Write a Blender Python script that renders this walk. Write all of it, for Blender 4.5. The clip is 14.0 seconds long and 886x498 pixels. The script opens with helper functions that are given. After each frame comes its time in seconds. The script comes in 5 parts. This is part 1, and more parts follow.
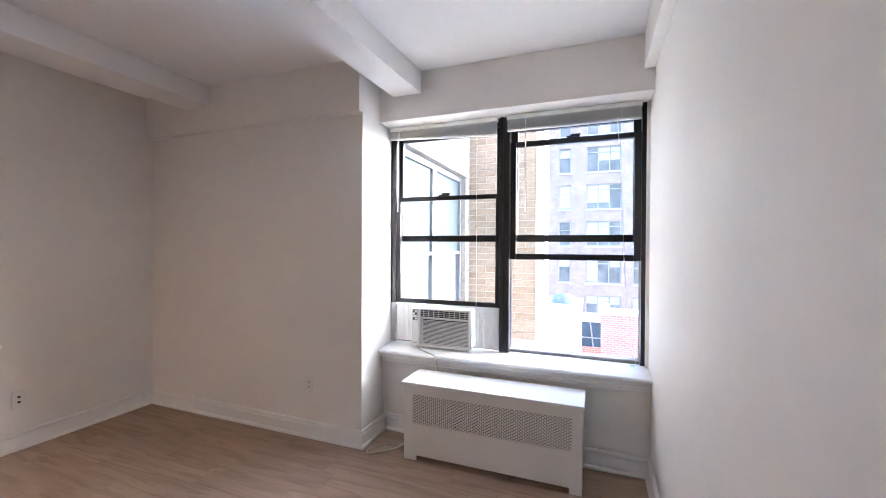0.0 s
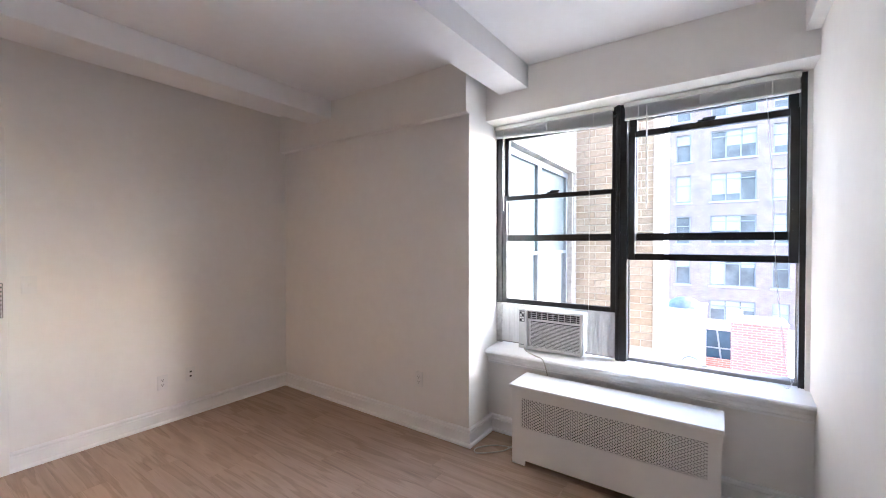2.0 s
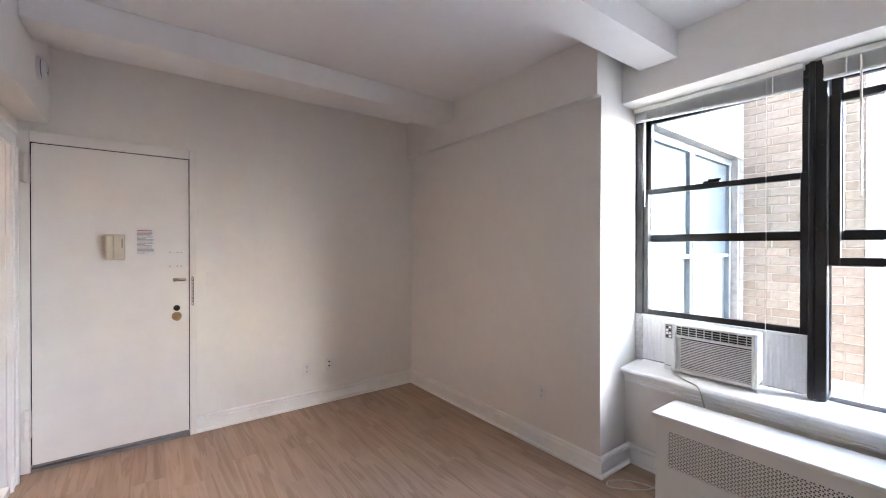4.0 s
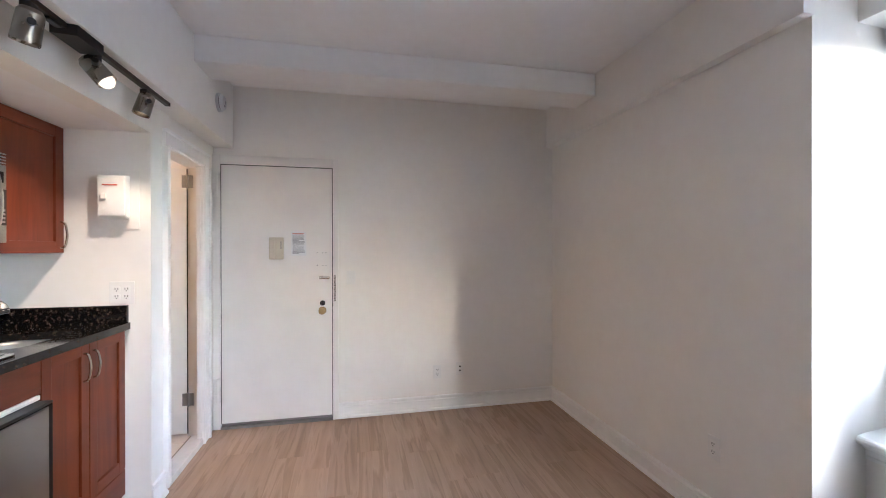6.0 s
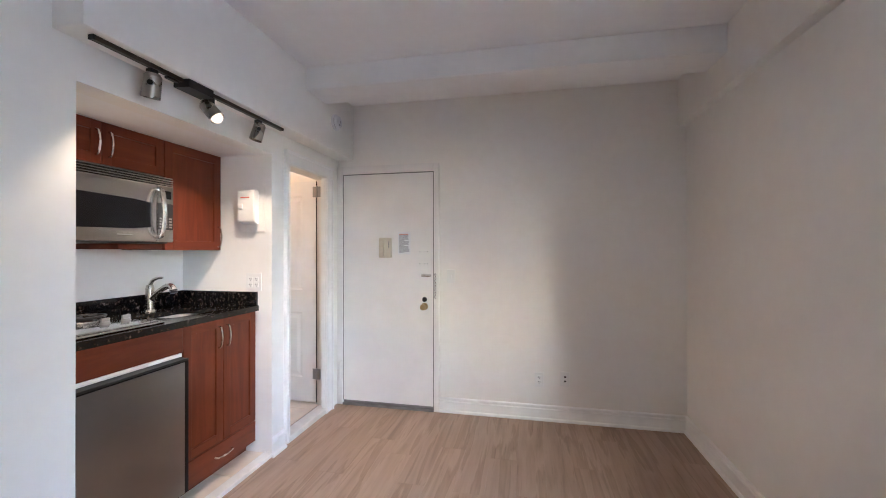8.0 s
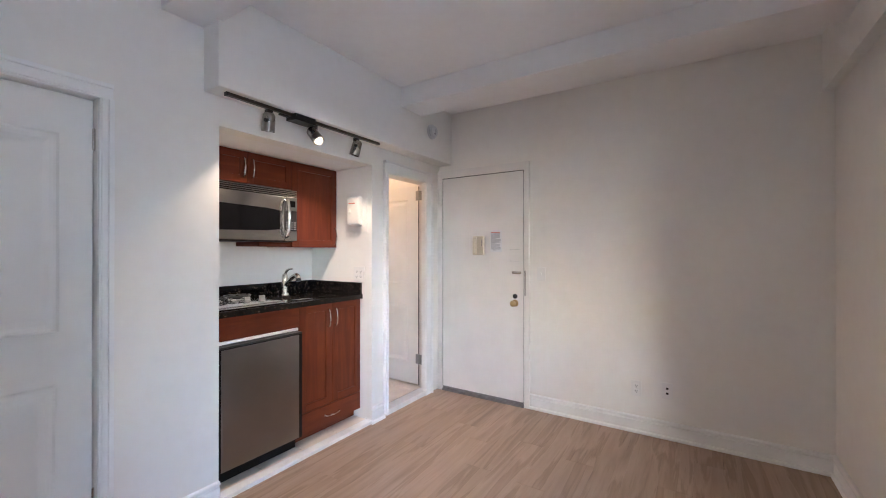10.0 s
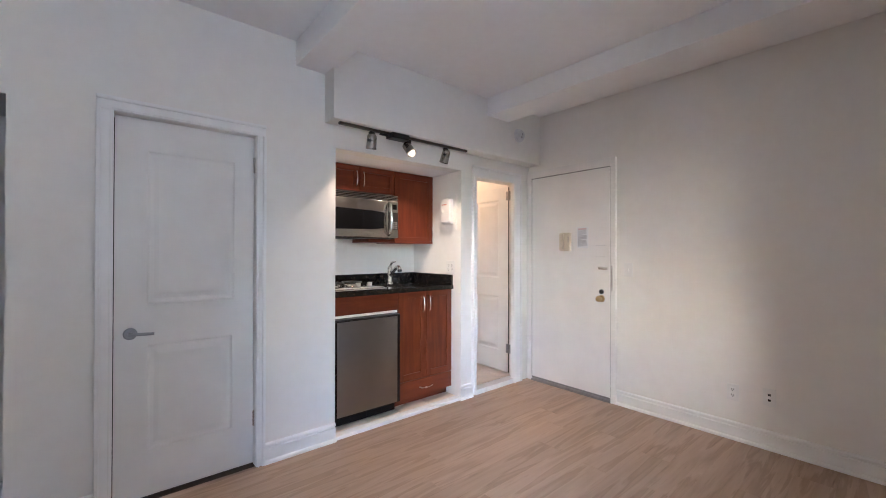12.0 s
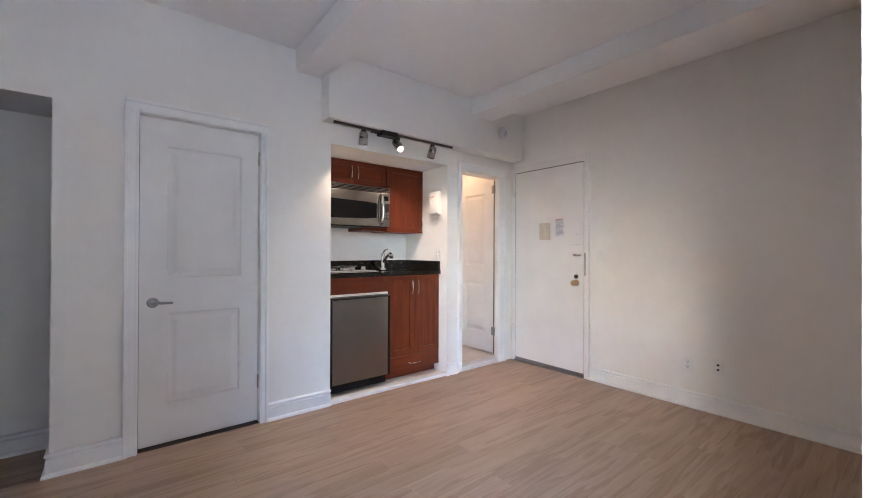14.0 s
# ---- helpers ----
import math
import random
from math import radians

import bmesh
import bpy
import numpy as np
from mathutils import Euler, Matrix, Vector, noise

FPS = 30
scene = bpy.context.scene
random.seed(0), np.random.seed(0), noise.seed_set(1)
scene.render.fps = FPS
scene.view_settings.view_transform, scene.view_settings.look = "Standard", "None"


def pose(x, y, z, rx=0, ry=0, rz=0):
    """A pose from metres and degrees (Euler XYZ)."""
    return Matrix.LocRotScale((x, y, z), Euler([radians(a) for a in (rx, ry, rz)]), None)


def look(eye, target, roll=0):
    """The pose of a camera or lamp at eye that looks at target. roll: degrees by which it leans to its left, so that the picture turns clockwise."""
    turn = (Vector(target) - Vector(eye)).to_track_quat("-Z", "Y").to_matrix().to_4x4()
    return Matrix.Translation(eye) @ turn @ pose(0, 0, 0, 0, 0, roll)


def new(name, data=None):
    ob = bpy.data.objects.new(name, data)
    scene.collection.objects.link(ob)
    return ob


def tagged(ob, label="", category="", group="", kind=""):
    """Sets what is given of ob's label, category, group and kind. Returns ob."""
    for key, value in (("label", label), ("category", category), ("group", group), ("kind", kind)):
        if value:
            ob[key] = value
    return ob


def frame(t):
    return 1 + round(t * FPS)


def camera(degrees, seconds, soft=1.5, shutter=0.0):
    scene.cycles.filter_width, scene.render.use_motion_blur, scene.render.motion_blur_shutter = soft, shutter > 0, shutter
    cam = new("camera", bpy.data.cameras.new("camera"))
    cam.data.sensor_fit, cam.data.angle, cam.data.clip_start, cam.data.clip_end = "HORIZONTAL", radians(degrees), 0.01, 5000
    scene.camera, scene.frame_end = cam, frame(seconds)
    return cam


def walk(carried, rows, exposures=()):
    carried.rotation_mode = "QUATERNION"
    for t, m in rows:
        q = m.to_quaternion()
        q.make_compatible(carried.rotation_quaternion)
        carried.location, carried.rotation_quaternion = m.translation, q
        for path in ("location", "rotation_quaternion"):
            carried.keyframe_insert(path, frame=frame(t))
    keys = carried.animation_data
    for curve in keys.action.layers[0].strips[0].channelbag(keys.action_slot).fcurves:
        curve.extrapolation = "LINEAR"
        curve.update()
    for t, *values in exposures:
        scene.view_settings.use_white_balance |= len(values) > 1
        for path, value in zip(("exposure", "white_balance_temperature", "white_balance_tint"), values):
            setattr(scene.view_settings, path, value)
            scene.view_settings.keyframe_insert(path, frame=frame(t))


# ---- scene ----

# ---------------------------------------------------------------- camera
cam = camera(96.0, 14.0, 1.0)
PATH = [
    (0, (0.361, 0.542, 1.433), (-0.359, 2.408, 1.416), 0.3),
    (0.5, (0.334, 0.545, 1.44), (-0.494, 2.365, 1.418), 0.2),
    (1, (0.31, 0.537, 1.442), (-0.637, 2.298, 1.416), 0.2),
    (1.5, (0.301, 0.539, 1.437), (-0.751, 2.239, 1.415), 0.1),
    (2, (0.289, 0.541, 1.443), (-0.86, 2.178, 1.417), 0.0),
    (4.5, (0.174, 0.793, 1.426), (-1.546, 1.814, 1.418), 0.1),
    (5, (0.122, 0.903, 1.424), (-1.699, 1.729, 1.416), 0.1),
    (5.5, (0.084, 1.012, 1.415), (-1.811, 1.653, 1.414), 0.0),
    (6, (0.078, 1.162, 1.424), (-1.877, 1.584, 1.42), -0.1),
    (6.5, (0.099, 1.307, 1.424), (-1.896, 1.437, 1.422), -0.0),
    (7, (0.069, 1.48, 1.399), (-1.929, 1.379, 1.4), -0.1),
    (7.5, (0.035, 1.627, 1.403), (-1.949, 1.367, 1.407), -0.1),
    (10, (-0.027, 2.266, 1.38), (-1.708, 1.182, 1.387), -0.0),
    (10.5, (-0.053, 2.355, 1.369), (-1.634, 1.131, 1.377), 0.0),
    (11, (-0.028, 2.488, 1.361), (-1.506, 1.14, 1.373), 0.1),
    (11.5, (0.014, 2.619, 1.34), (-1.35, 1.156, 1.357), 0.1),
    (12, (0.044, 2.694, 1.33), (-1.249, 1.168, 1.343), 0.1),
    (12.5, (0.053, 2.785, 1.288), (-1.215, 1.238, 1.302), 0.2),
    (13, (0.071, 2.867, 1.268), (-1.199, 1.322, 1.276), 0.2),
    (13.5, (0.114, 2.938, 1.234), (-1.159, 1.395, 1.248), 0.2),
    (14, (0.13, 3.055, 1.218), (-1.144, 1.514, 1.228), 0.2),
]
STOPS = [(0, 4.24, 5400, 15), (4.5, 4.26, 5260, 12), (6.5, 4.28, 5130, 10), (11, 4.20, 5220, 11), (14, 4.19, 5240, 11)]
walk(cam, [(t, look(eye, target, roll)) for t, eye, target, roll in PATH], STOPS)

# ---------------------------------------------------------------- world and sun
SUN_EL, SUN_AZ = 21.0, 68.0          # azimuth of the sun, clockwise from +y
world = bpy.data.worlds.new("sky")
scene.world = world
world.use_nodes = True
wn = world.node_tree.nodes
sky = wn.new("ShaderNodeTexSky")
sky.sky_type = 'NISHITA'
sky.sun_disc = False
sky.sun_elevation, sky.sun_rotation = radians(SUN_EL), radians(SUN_AZ)
sky.air_density, sky.dust_density = 0.9, 1.4
wn["Background"].inputs["Strength"].default_value = 0.15
world.node_tree.links.new(sky.outputs[0], wn["Background"].inputs["Color"])
sun_data = bpy.data.lights.new("sun", 'SUN')
sun_data.energy, sun_data.angle, sun_data.color = 0.70, radians(95), (1.0, 0.98, 0.95)
sun = new("sun", sun_data)
_a, _e = radians(SUN_AZ), radians(SUN_EL)
sun.matrix_world = look((0, 0, 30), (-math.sin(_a) * math.cos(_e), -math.cos(_a) * math.cos(_e), 30 - math.sin(_e)))


# ---------------------------------------------------------------- material helpers
def col(c):
    return (c[0], c[1], c[2], 1.0)


class Nodes:
    """A small wrapper round a material's node tree."""
    def __init__(self, name, rough=0.5, metal=0.0, color=(0.8, 0.8, 0.8), spec=0.5):
        self.m = bpy.data.materials.new(name)
        self.m.use_nodes = True
        self.n, self.l = self.m.node_tree.nodes, self.m.node_tree.links
        self.b = self.n["Principled BSDF"]
        self.b.inputs["Base Color"].default_value = col(color)
        self.b.inputs["Roughness"].default_value = rough
        self.b.inputs["Metallic"].default_value = metal
        self.b.inputs["Specular IOR Level"].default_value = spec

    def coords(self, scale=(1, 1, 1), rot=(0, 0, 0), shift=None):
        tc, mp = self.n.new("ShaderNodeTexCoord"), self.n.new("ShaderNodeMapping")
        mp.inputs["Scale"].default_value, mp.inputs["Rotation"].default_value = scale, rot
        self.l.new(tc.outputs["Object"], mp.inputs["Vector"])
        if shift is not None:
            self.l.new(shift, mp.inputs["Location"])
        return mp.outputs[0]

    def noise(self, vec, scale, detail=4, rough=0.55, dist=0.0):
        t = self.n.new("ShaderNodeTexNoise")
        t.inputs["Scale"].default_value, t.inputs["Detail"].default_value = scale, detail
        t.inputs["Roughness"].default_value, t.inputs["Distortion"].default_value = rough, dist
        self.l.new(vec, t.inputs["Vector"])
        return t.outputs["Fac"]

    def ramp(self, fac, stops):
        r = self.n.new("ShaderNodeValToRGB")
        e = r.color_ramp.elements
        while len(e) < len(stops):
            e.new(0.5)
        for i, (p, c) in enumerate(stops):
            e[i].position, e[i].color = p, col(c)
        self.l.new(fac, r.inputs[0])
        return r.outputs[0]

    def mix(self, fac, a, b, mode='MIX'):
        m = self.n.new("ShaderNodeMix")
        m.data_type, m.blend_type = 'RGBA', mode
        for sock, v in ((m.inputs[0], fac), (m.inputs[6], a), (m.inputs[7], b)):
            if isinstance(v, (int, float)):
                sock.default_value = v
            elif isinstance(v, tuple):
                sock.default_value = col(v)
            else:
                self.l.new(v, sock)
        return m.outputs[2]

    def bump(self, height, strength=0.1, dist=0.002):
        b = self.n.new("ShaderNodeBump")
        b.inputs["Strength"].default_value, b.inputs["Distance"].default_value = strength, dist
        self.l.new(height, b.inputs["Height"])
        self.l.new(b.outputs[0], self.b.inputs["Normal"])

    def base(self, out):
        self.l.new(out, self.b.inputs["Base Color"])

    def rough(self, fac, lo, hi):
        r = self.n.new("ShaderNodeMapRange")
        r.inputs["To Min"].default_value, r.inputs["To Max"].default_value = lo, hi
        self.l.new(fac, r.inputs["Value"])
        self.l.new(r.outputs[0], self.b.inputs["Roughness"])

    def random(self):
        return self.n.new("ShaderNodeObjectInfo").outputs["Random"]


def plain(name, color, rough=0.5, metal=0.0, vary=0.06, scale=9.0, bump=0.05, grain=180.0, spec=0.5):
    k = Nodes(name, rough, metal, color, spec)
    v = k.coords()
    f = k.noise(v, scale, 5)
    lo, hi = tuple(c * (1 - vary) for c in color), tuple(min(1, c * (1 + vary)) for c in color)
    k.base(k.ramp(f, [(0.3, lo), (0.7, hi)]))
    g = k.noise(v, grain, 3)
    k.bump(g, bump, 0.001)
    k.rough(f, max(0.02, rough - 0.06), min(1, rough + 0.06))
    return k.m


def emitter(name, color, strength):
    k = Nodes(name)
    k.b.inputs["Emission Color"].default_value = col(color)
    k.b.inputs["Emission Strength"].default_value = strength
    return k.m


def wall_paint(name, color, rough=0.62):
    """Roller-applied emulsion: orange-peel grain, faint patches and rubbed marks."""
    k = Nodes(name, rough, 0, color, 0.35)
    v = k.coords()
    big, mid, fine = k.noise(v, 1.1, 3), k.noise(v, 14, 4), k.noise(v, 260, 2)
    a = k.ramp(big, [(0.25, tuple(c * 0.965 for c in color)), (0.75, color)])
    b = k.ramp(mid, [(0.3, (0.975, 0.97, 0.965)), (0.7, (1, 1, 1))])
    k.base(k.mix(1.0, a, b, 'MULTIPLY'))
    h = k.mix(0.35, fine, mid)
    k.bump(h, 0.14, 0.0016)
    k.rough(mid, rough - 0.08, rough + 0.08)
    return k.m


def plank_wood():
    """Grey-brown oak-look plank flooring; the grain runs along x."""
    k = Nodes("oak_plank", 0.42, 0, (0.4, 0.28, 0.2), 0.45)
    r = k.random()
    m = k.n.new("ShaderNodeMath")
    m.operation = 'MULTIPLY'
    m.inputs[1].default_value = 37.0
    k.l.new(r, m.inputs[0])
    comb = k.n.new("ShaderNodeCombineXYZ")
    for s in range(3):
        k.l.new(m.outputs[0], comb.inputs[s])
    v = k.coords((0.50, 6.5, 1), shift=comb.outputs[0])
    v2 = k.coords((1.3, 34, 1), shift=comb.outputs[0])
    cath = k.noise(v, 2.2, 5, 0.5, 0.45)
    streak = k.noise(v2, 2.0, 5, 0.65)
    pores = k.noise(k.coords((1.7, 36, 1), shift=comb.outputs[0]), 2.0, 4, 0.6, 0.3)
    base = k.ramp(cath, [(0.27, (0.268, 0.180, 0.124)), (0.40, (0.360, 0.249, 0.176)), (0.52, (0.408, 0.287, 0.205)), (0.57, (0.300, 0.203, 0.141)), (0.66, (0.370, 0.256, 0.181)), (0.80, (0.394, 0.274, 0.194))])
    fine = k.mix(1.0, k.ramp(streak, [(0.3, (0.955, 0.95, 0.945)), (0.65, (1.02, 1.02, 1.02))]), k.ramp(pores, [(0.26, (0.74, 0.70, 0.67)), (0.40, (1, 1, 1))]), 'MULTIPLY')
    tint = k.ramp(r, [(0.0, (0.93, 0.925, 0.92)), (1.0, (1.04, 1.035, 1.03))])
    k.base(k.mix(1.0, k.mix(1.0, base, fine, 'MULTIPLY'), tint, 'MULTIPLY'))
    k.bump(streak, 0.06, 0.001)
    k.rough(cath, 0.36, 0.52)
    return k.m


def cabinet_wood(name, along):
    """Reddish cherry-stained cabinet wood, the grain along one axis."""
    k = Nodes(name, 0.28, 0, (0.25, 0.06, 0.022), 0.36)
    s = [15, 15, 15]
    s[along] = 1.6
    v = k.coords(tuple(s))
    g = k.noise(v, 1.0, 6, 0.62, 0.8)
    blotch = k.noise(k.coords(), 5.0, 4)
    a = k.ramp(g, [(0.25, (0.088, 0.0155, 0.005)), (0.5, (0.128, 0.0245, 0.0075)), (0.75, (0.172, 0.037, 0.011))])
    b = k.ramp(blotch, [(0.3, (0.88, 0.86, 0.85)), (0.7, (1.10, 1.09, 1.08))])
    k.base(k.mix(1.0, a, b, 'MULTIPLY'))
    k.bump(g, 0.05, 0.001)
    k.rough(blotch, 0.30, 0.42)
    return k.m


def granite():
    k = Nodes("black_granite", 0.09, 0, (0.02, 0.018, 0.017), 0.38)
    v = k.coords()
    vor = k.n.new("ShaderNodeTexVoronoi")
    vor.inputs["Scale"].default_value = 85
    k.l.new(v, vor.inputs["Vector"])
    n1, n2 = k.noise(v, 52, 5, 0.7), k.noise(v, 120, 3)
    a = k.ramp(n1, [(0.50, (0.005, 0.005, 0.006)), (0.58, (0.018, 0.014, 0.011)), (0.645, (0.088, 0.062, 0.043)), (0.74, (0.25, 0.21, 0.18))])
    b = k.ramp(vor.outputs["Distance"], [(0.0, (0.55, 0.5, 0.46)), (0.4, (1, 1, 1))])
    k.base(k.mix(1.0, a, b, 'MULTIPLY'))
    k.rough(n2, 0.05, 0.14)
    return k.m


def brushed(name, color, rough=0.3, along=0):
    k = Nodes(name, rough, 1.0, color)
    s = [420, 420, 420]
    s[along] = 3
    g = k.noise(k.coords(tuple(s)), 1.0, 3)
    smear = k.noise(k.coords(), 4.0, 4)
    k.base(k.ramp(smear, [(0.3, tuple(c * 0.92 for c in color)), (0.7, color)]))
    k.bump(g, 0.015, 0.0003)
    k.rough(smear, rough - 0.05, rough + 0.05)
    return k.m


def brick_mat(name, lo, hi, dark):
    k = Nodes(name, 0.85, 0, hi, 0.25)
    r, v = k.random(), k.coords()
    n, f = k.noise(v, 22, 5), k.noise(v, 190, 3)
    a = k.ramp(r, [(0.0, dark), (0.25, lo), (1.0, hi)])
    b = k.ramp(n, [(0.3, (0.84, 0.82, 0.80)), (0.7, (1.08, 1.08, 1.08))])
    k.base(k.mix(1.0, a, b, 'MULTIPLY'))
    k.bump(f, 0.5, 0.003)
    return k.m


def brick_wall_mat(name, c1, c2, mortar, scale=1.0, up=True):
    """Courses of brick for walls far off."""
    k = Nodes(name, 0.88, 0, c1, 0.2)
    v = k.coords((1, 1, 1), (radians(90), 0, 0) if up else (radians(90), 0, radians(90)))
    t = k.n.new("ShaderNodeTexBrick")
    t.inputs["Color1"].default_value, t.inputs["Color2"].default_value, t.inputs["Mortar"].default_value = col(c1), col(c2), col(mortar)
    t.inputs["Scale"].default_value, t.inputs["Brick Width"].default_value, t.inputs["Row Height"].default_value = scale, 0.22, 0.072
    t.inputs["Mortar Size"].default_value = 0.009
    k.l.new(v, t.inputs["Vector"])
    n = k.noise(k.coords(), 1.3, 5)
    k.base(k.mix(1.0, t.outputs["Color"], k.ramp(n, [(0.3, (0.8, 0.79, 0.78)), (0.7, (1.08, 1.07, 1.06))]), 'MULTIPLY'))
    return k.m


def glass_mat(name="window_glass", tint=(0.96, 0.98, 0.98)):
    k = Nodes(name, 0.0, 0, tint)
    k.b.inputs["Transmission Weight"].default_value = 1.0
    k.b.inputs["IOR"].default_value = 1.05
    gl = k.noise(k.coords(), 3.0, 3)
    k.rough(gl, 0.0, 0.015)
    return k.m


WALL = wall_paint("wall_paint_white", (0.865, 0.842, 0.798))
CEIL = wall_paint("ceiling_paint_white", (0.885, 0.875, 0.865), 0.75)
TRIM = plain("trim_paint_gloss_white", (0.86, 0.855, 0.84), 0.30, vary=0.035, scale=7, bump=0.04, grain=60)
DOORP = plain("door_paint_white", (0.80, 0.79, 0.765), 0.38, vary=0.035, scale=4, bump=0.06, grain=70)
STEELDOOR = plain("entry_door_paint_cream", (0.80, 0.775, 0.745), 0.40, vary=0.04, scale=3, bump=0.10, grain=45)
PLANK = plank_wood()
SUB = plain("subfloor_dark", (0.08, 0.06, 0.045), 0.9)
TILE = plain("cream_tile", (0.70, 0.605, 0.495), 0.3, vary=0.10, scale=8)
GROUT = plain("tile_grout", (0.35, 0.30, 0.25), 0.9)
MARBLE = plain("white_marble_saddle", (0.84, 0.83, 0.81), 0.22, vary=0.07, scale=12)
WOODV = cabinet_wood("cherry_wood_upright", 2)
WOODH = cabinet_wood("cherry_wood_level", 0)
GRANITE = granite()
STEEL = brushed("brushed_stainless", (0.52, 0.505, 0.48), 0.20, 0)
STEELV = brushed("fridge_stainless", (0.270, 0.253, 0.240), 0.30, 0)
NICKEL = brushed("brushed_nickel", (0.60, 0.57, 0.53), 0.26, 2)
SATIN = brushed("satin_steel", (0.33, 0.33, 0.34), 0.34, 0)
CHROME = brushed("polished_chrome", (0.72, 0.72, 0.72), 0.14, 0)
BRASS = brushed("aged_brass", (0.42, 0.30, 0.15), 0.32, 2)
BRONZE = plain("dark_bronze_metal", (0.085, 0.07, 0.058), 0.36, 0.8, vary=0.1)
BLACKP = plain("black_plastic", (0.014, 0.014, 0.015), 0.38)
# black plastic of the refrigerator; also painted shade on the door gap strips
MATTEB = plain("matte_black_plastic_and_gap_shade", (0.006, 0.006, 0.007), 0.6, spec=0.2)
BLACKG = plain("black_oven_glass", (0.004, 0.004, 0.005), 0.03, vary=0.02, bump=0.0, spec=0.30)
GREYP = plain("grey_plastic", (0.22, 0.22, 0.22), 0.42)
WHITEP = plain("white_plastic", (0.80, 0.79, 0.76), 0.35, vary=0.02)
BEIGEP = plain("aged_beige_plastic", (0.62, 0.56, 0.445), 0.42, vary=0.05)
ACP = plain("ac_offwhite_plastic", (0.68, 0.68, 0.645), 0.42, vary=0.04)
def thin_vinyl():
    """White accordion vinyl, thin enough to pass some daylight."""
    k = Nodes("accordion_vinyl", 0.5, 0, (0.80, 0.80, 0.785))
    g = k.noise(k.coords(), 9.0, 4)
    c = k.ramp(g, [(0.3, (0.77, 0.77, 0.75)), (0.7, (0.84, 0.84, 0.825))])
    k.base(c)
    tl, mx = k.n.new("ShaderNodeBsdfTranslucent"), k.n.new("ShaderNodeMixShader")
    mx.inputs[0].default_value = 0.16
    k.l.new(c, tl.inputs["Color"])
    k.l.new(k.b.outputs[0], mx.inputs[1])
    k.l.new(tl.outputs[0], mx.inputs[2])
    k.l.new(mx.outputs[0], k.n["Material Output"].inputs["Surface"])
    return k.m


ACCORD = thin_vinyl()
RADP = plain("radiator_enamel_white", (0.80, 0.785, 0.745), 0.36, vary=0.03, scale=5)
# near-black that puts the shade of unlit hollows into the colour
SHADEIN = plain("interior_shade_black", (0.02, 0.022, 0.02), 0.9)
CORD = plain("grey_cord_rubber", (0.50, 0.47, 0.41), 0.5)
BLINDM = plain("aluminium_blind_white", (0.74, 0.73, 0.72), 0.4, vary=0.04)
PAPER = plain("white_paper", (0.76, 0.76, 0.77), 0.8, vary=0.02)
INK = plain("grey_ink", (0.22, 0.22, 0.25), 0.8)
REDINK = plain("red_ink", (0.55, 0.12, 0.08), 0.7)
GLASS = glass_mat()
SOOT = plain("wing_window_frame_grey", (0.20, 0.23, 0.26), 0.5, vary=0.15)
STONE = plain("grey_stone_lintel", (0.36, 0.35, 0.33), 0.85, vary=0.2, scale=15, bump=0.4)
MORTAR = plain("mortar_grey", (0.52, 0.49, 0.45), 0.95, vary=0.12, bump=0.5)
TANBRICK = brick_mat("tan_brick", (0.372, 0.326, 0.272), (0.412, 0.368, 0.315), (0.330, 0.284, 0.232))
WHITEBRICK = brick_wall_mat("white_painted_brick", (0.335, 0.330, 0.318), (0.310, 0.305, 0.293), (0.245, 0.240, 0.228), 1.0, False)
FARBRICK = brick_wall_mat("far_pink_brick", (0.268, 0.178, 0.147), (0.306, 0.210, 0.175), (0.315, 0.264, 0.232), 1.0)
REDBRICK = brick_wall_mat("red_brick", (0.36, 0.15, 0.115), (0.42, 0.19, 0.145), (0.42, 0.36, 0.33), 1.0)
CONCRETE = plain("pale_roof_coating", (0.42, 0.41, 0.40), 0.9, vary=0.12, scale=1.2)
ASPHALT = plain("asphalt", (0.05, 0.05, 0.052), 0.9, vary=0.2)
SKYGLASS = plain("dark_blue_glazing", (0.03, 0.06, 0.09), 0.12, vary=0.3, scale=2)
CURTAIN = plain("pale_window_blind", (0.40, 0.37, 0.335), 0.7, vary=0.08, scale=3)


def black_sash():
    """Black painted window metal, chipped to pale spots."""
    k = Nodes("black_window_paint", 0.32, 0, (0.012, 0.012, 0.013), 0.5)
    v = k.coords()
    n = k.noise(v, 55, 6, 0.7)
    s = k.noise(v, 6, 3)
    chips = k.ramp(n, [(0.685, (0, 0, 0)), (0.705, (1, 1, 1))])
    k.base(k.mix(chips, k.ramp(s, [(0.3, (0.009, 0.009, 0.010)), (0.7, (0.022, 0.022, 0.023))]), (0.30, 0.30, 0.29)))
    k.bump(n, 0.15, 0.001)
    k.rough(s, 0.24, 0.42)
    return k.m


SASH = black_sash()


# ---------------------------------------------------------------- building helpers
ORIGIN = {}


def box(bm, x0, x1, y0, y1, z0, z1, bevel=0.0, seg=2):
    """Adds a box between the given limits, its edges rounded by bevel."""
    vs = [bm.verts.new((x, y, z)) for x in (x0, x1) for y in (y0, y1) for z in (z0, z1)]
    quads = [(0, 1, 3, 2), (4, 6, 7, 5), (0, 4, 5, 1), (2, 3, 7, 6), (0, 2, 6, 4), (1, 5, 7, 3)]
    fs = [bm.faces.new([vs[i] for i in q]) for q in quads]
    if bevel > 0:
        es = list({e for f in fs for e in f.edges})
        bmesh.ops.bevel(bm, geom=es, offset=bevel, segments=seg, affect='EDGES', profile=0.6)
    return bm


def boxed(*a, **k):
    return box(bmesh.new(), *a, **k)


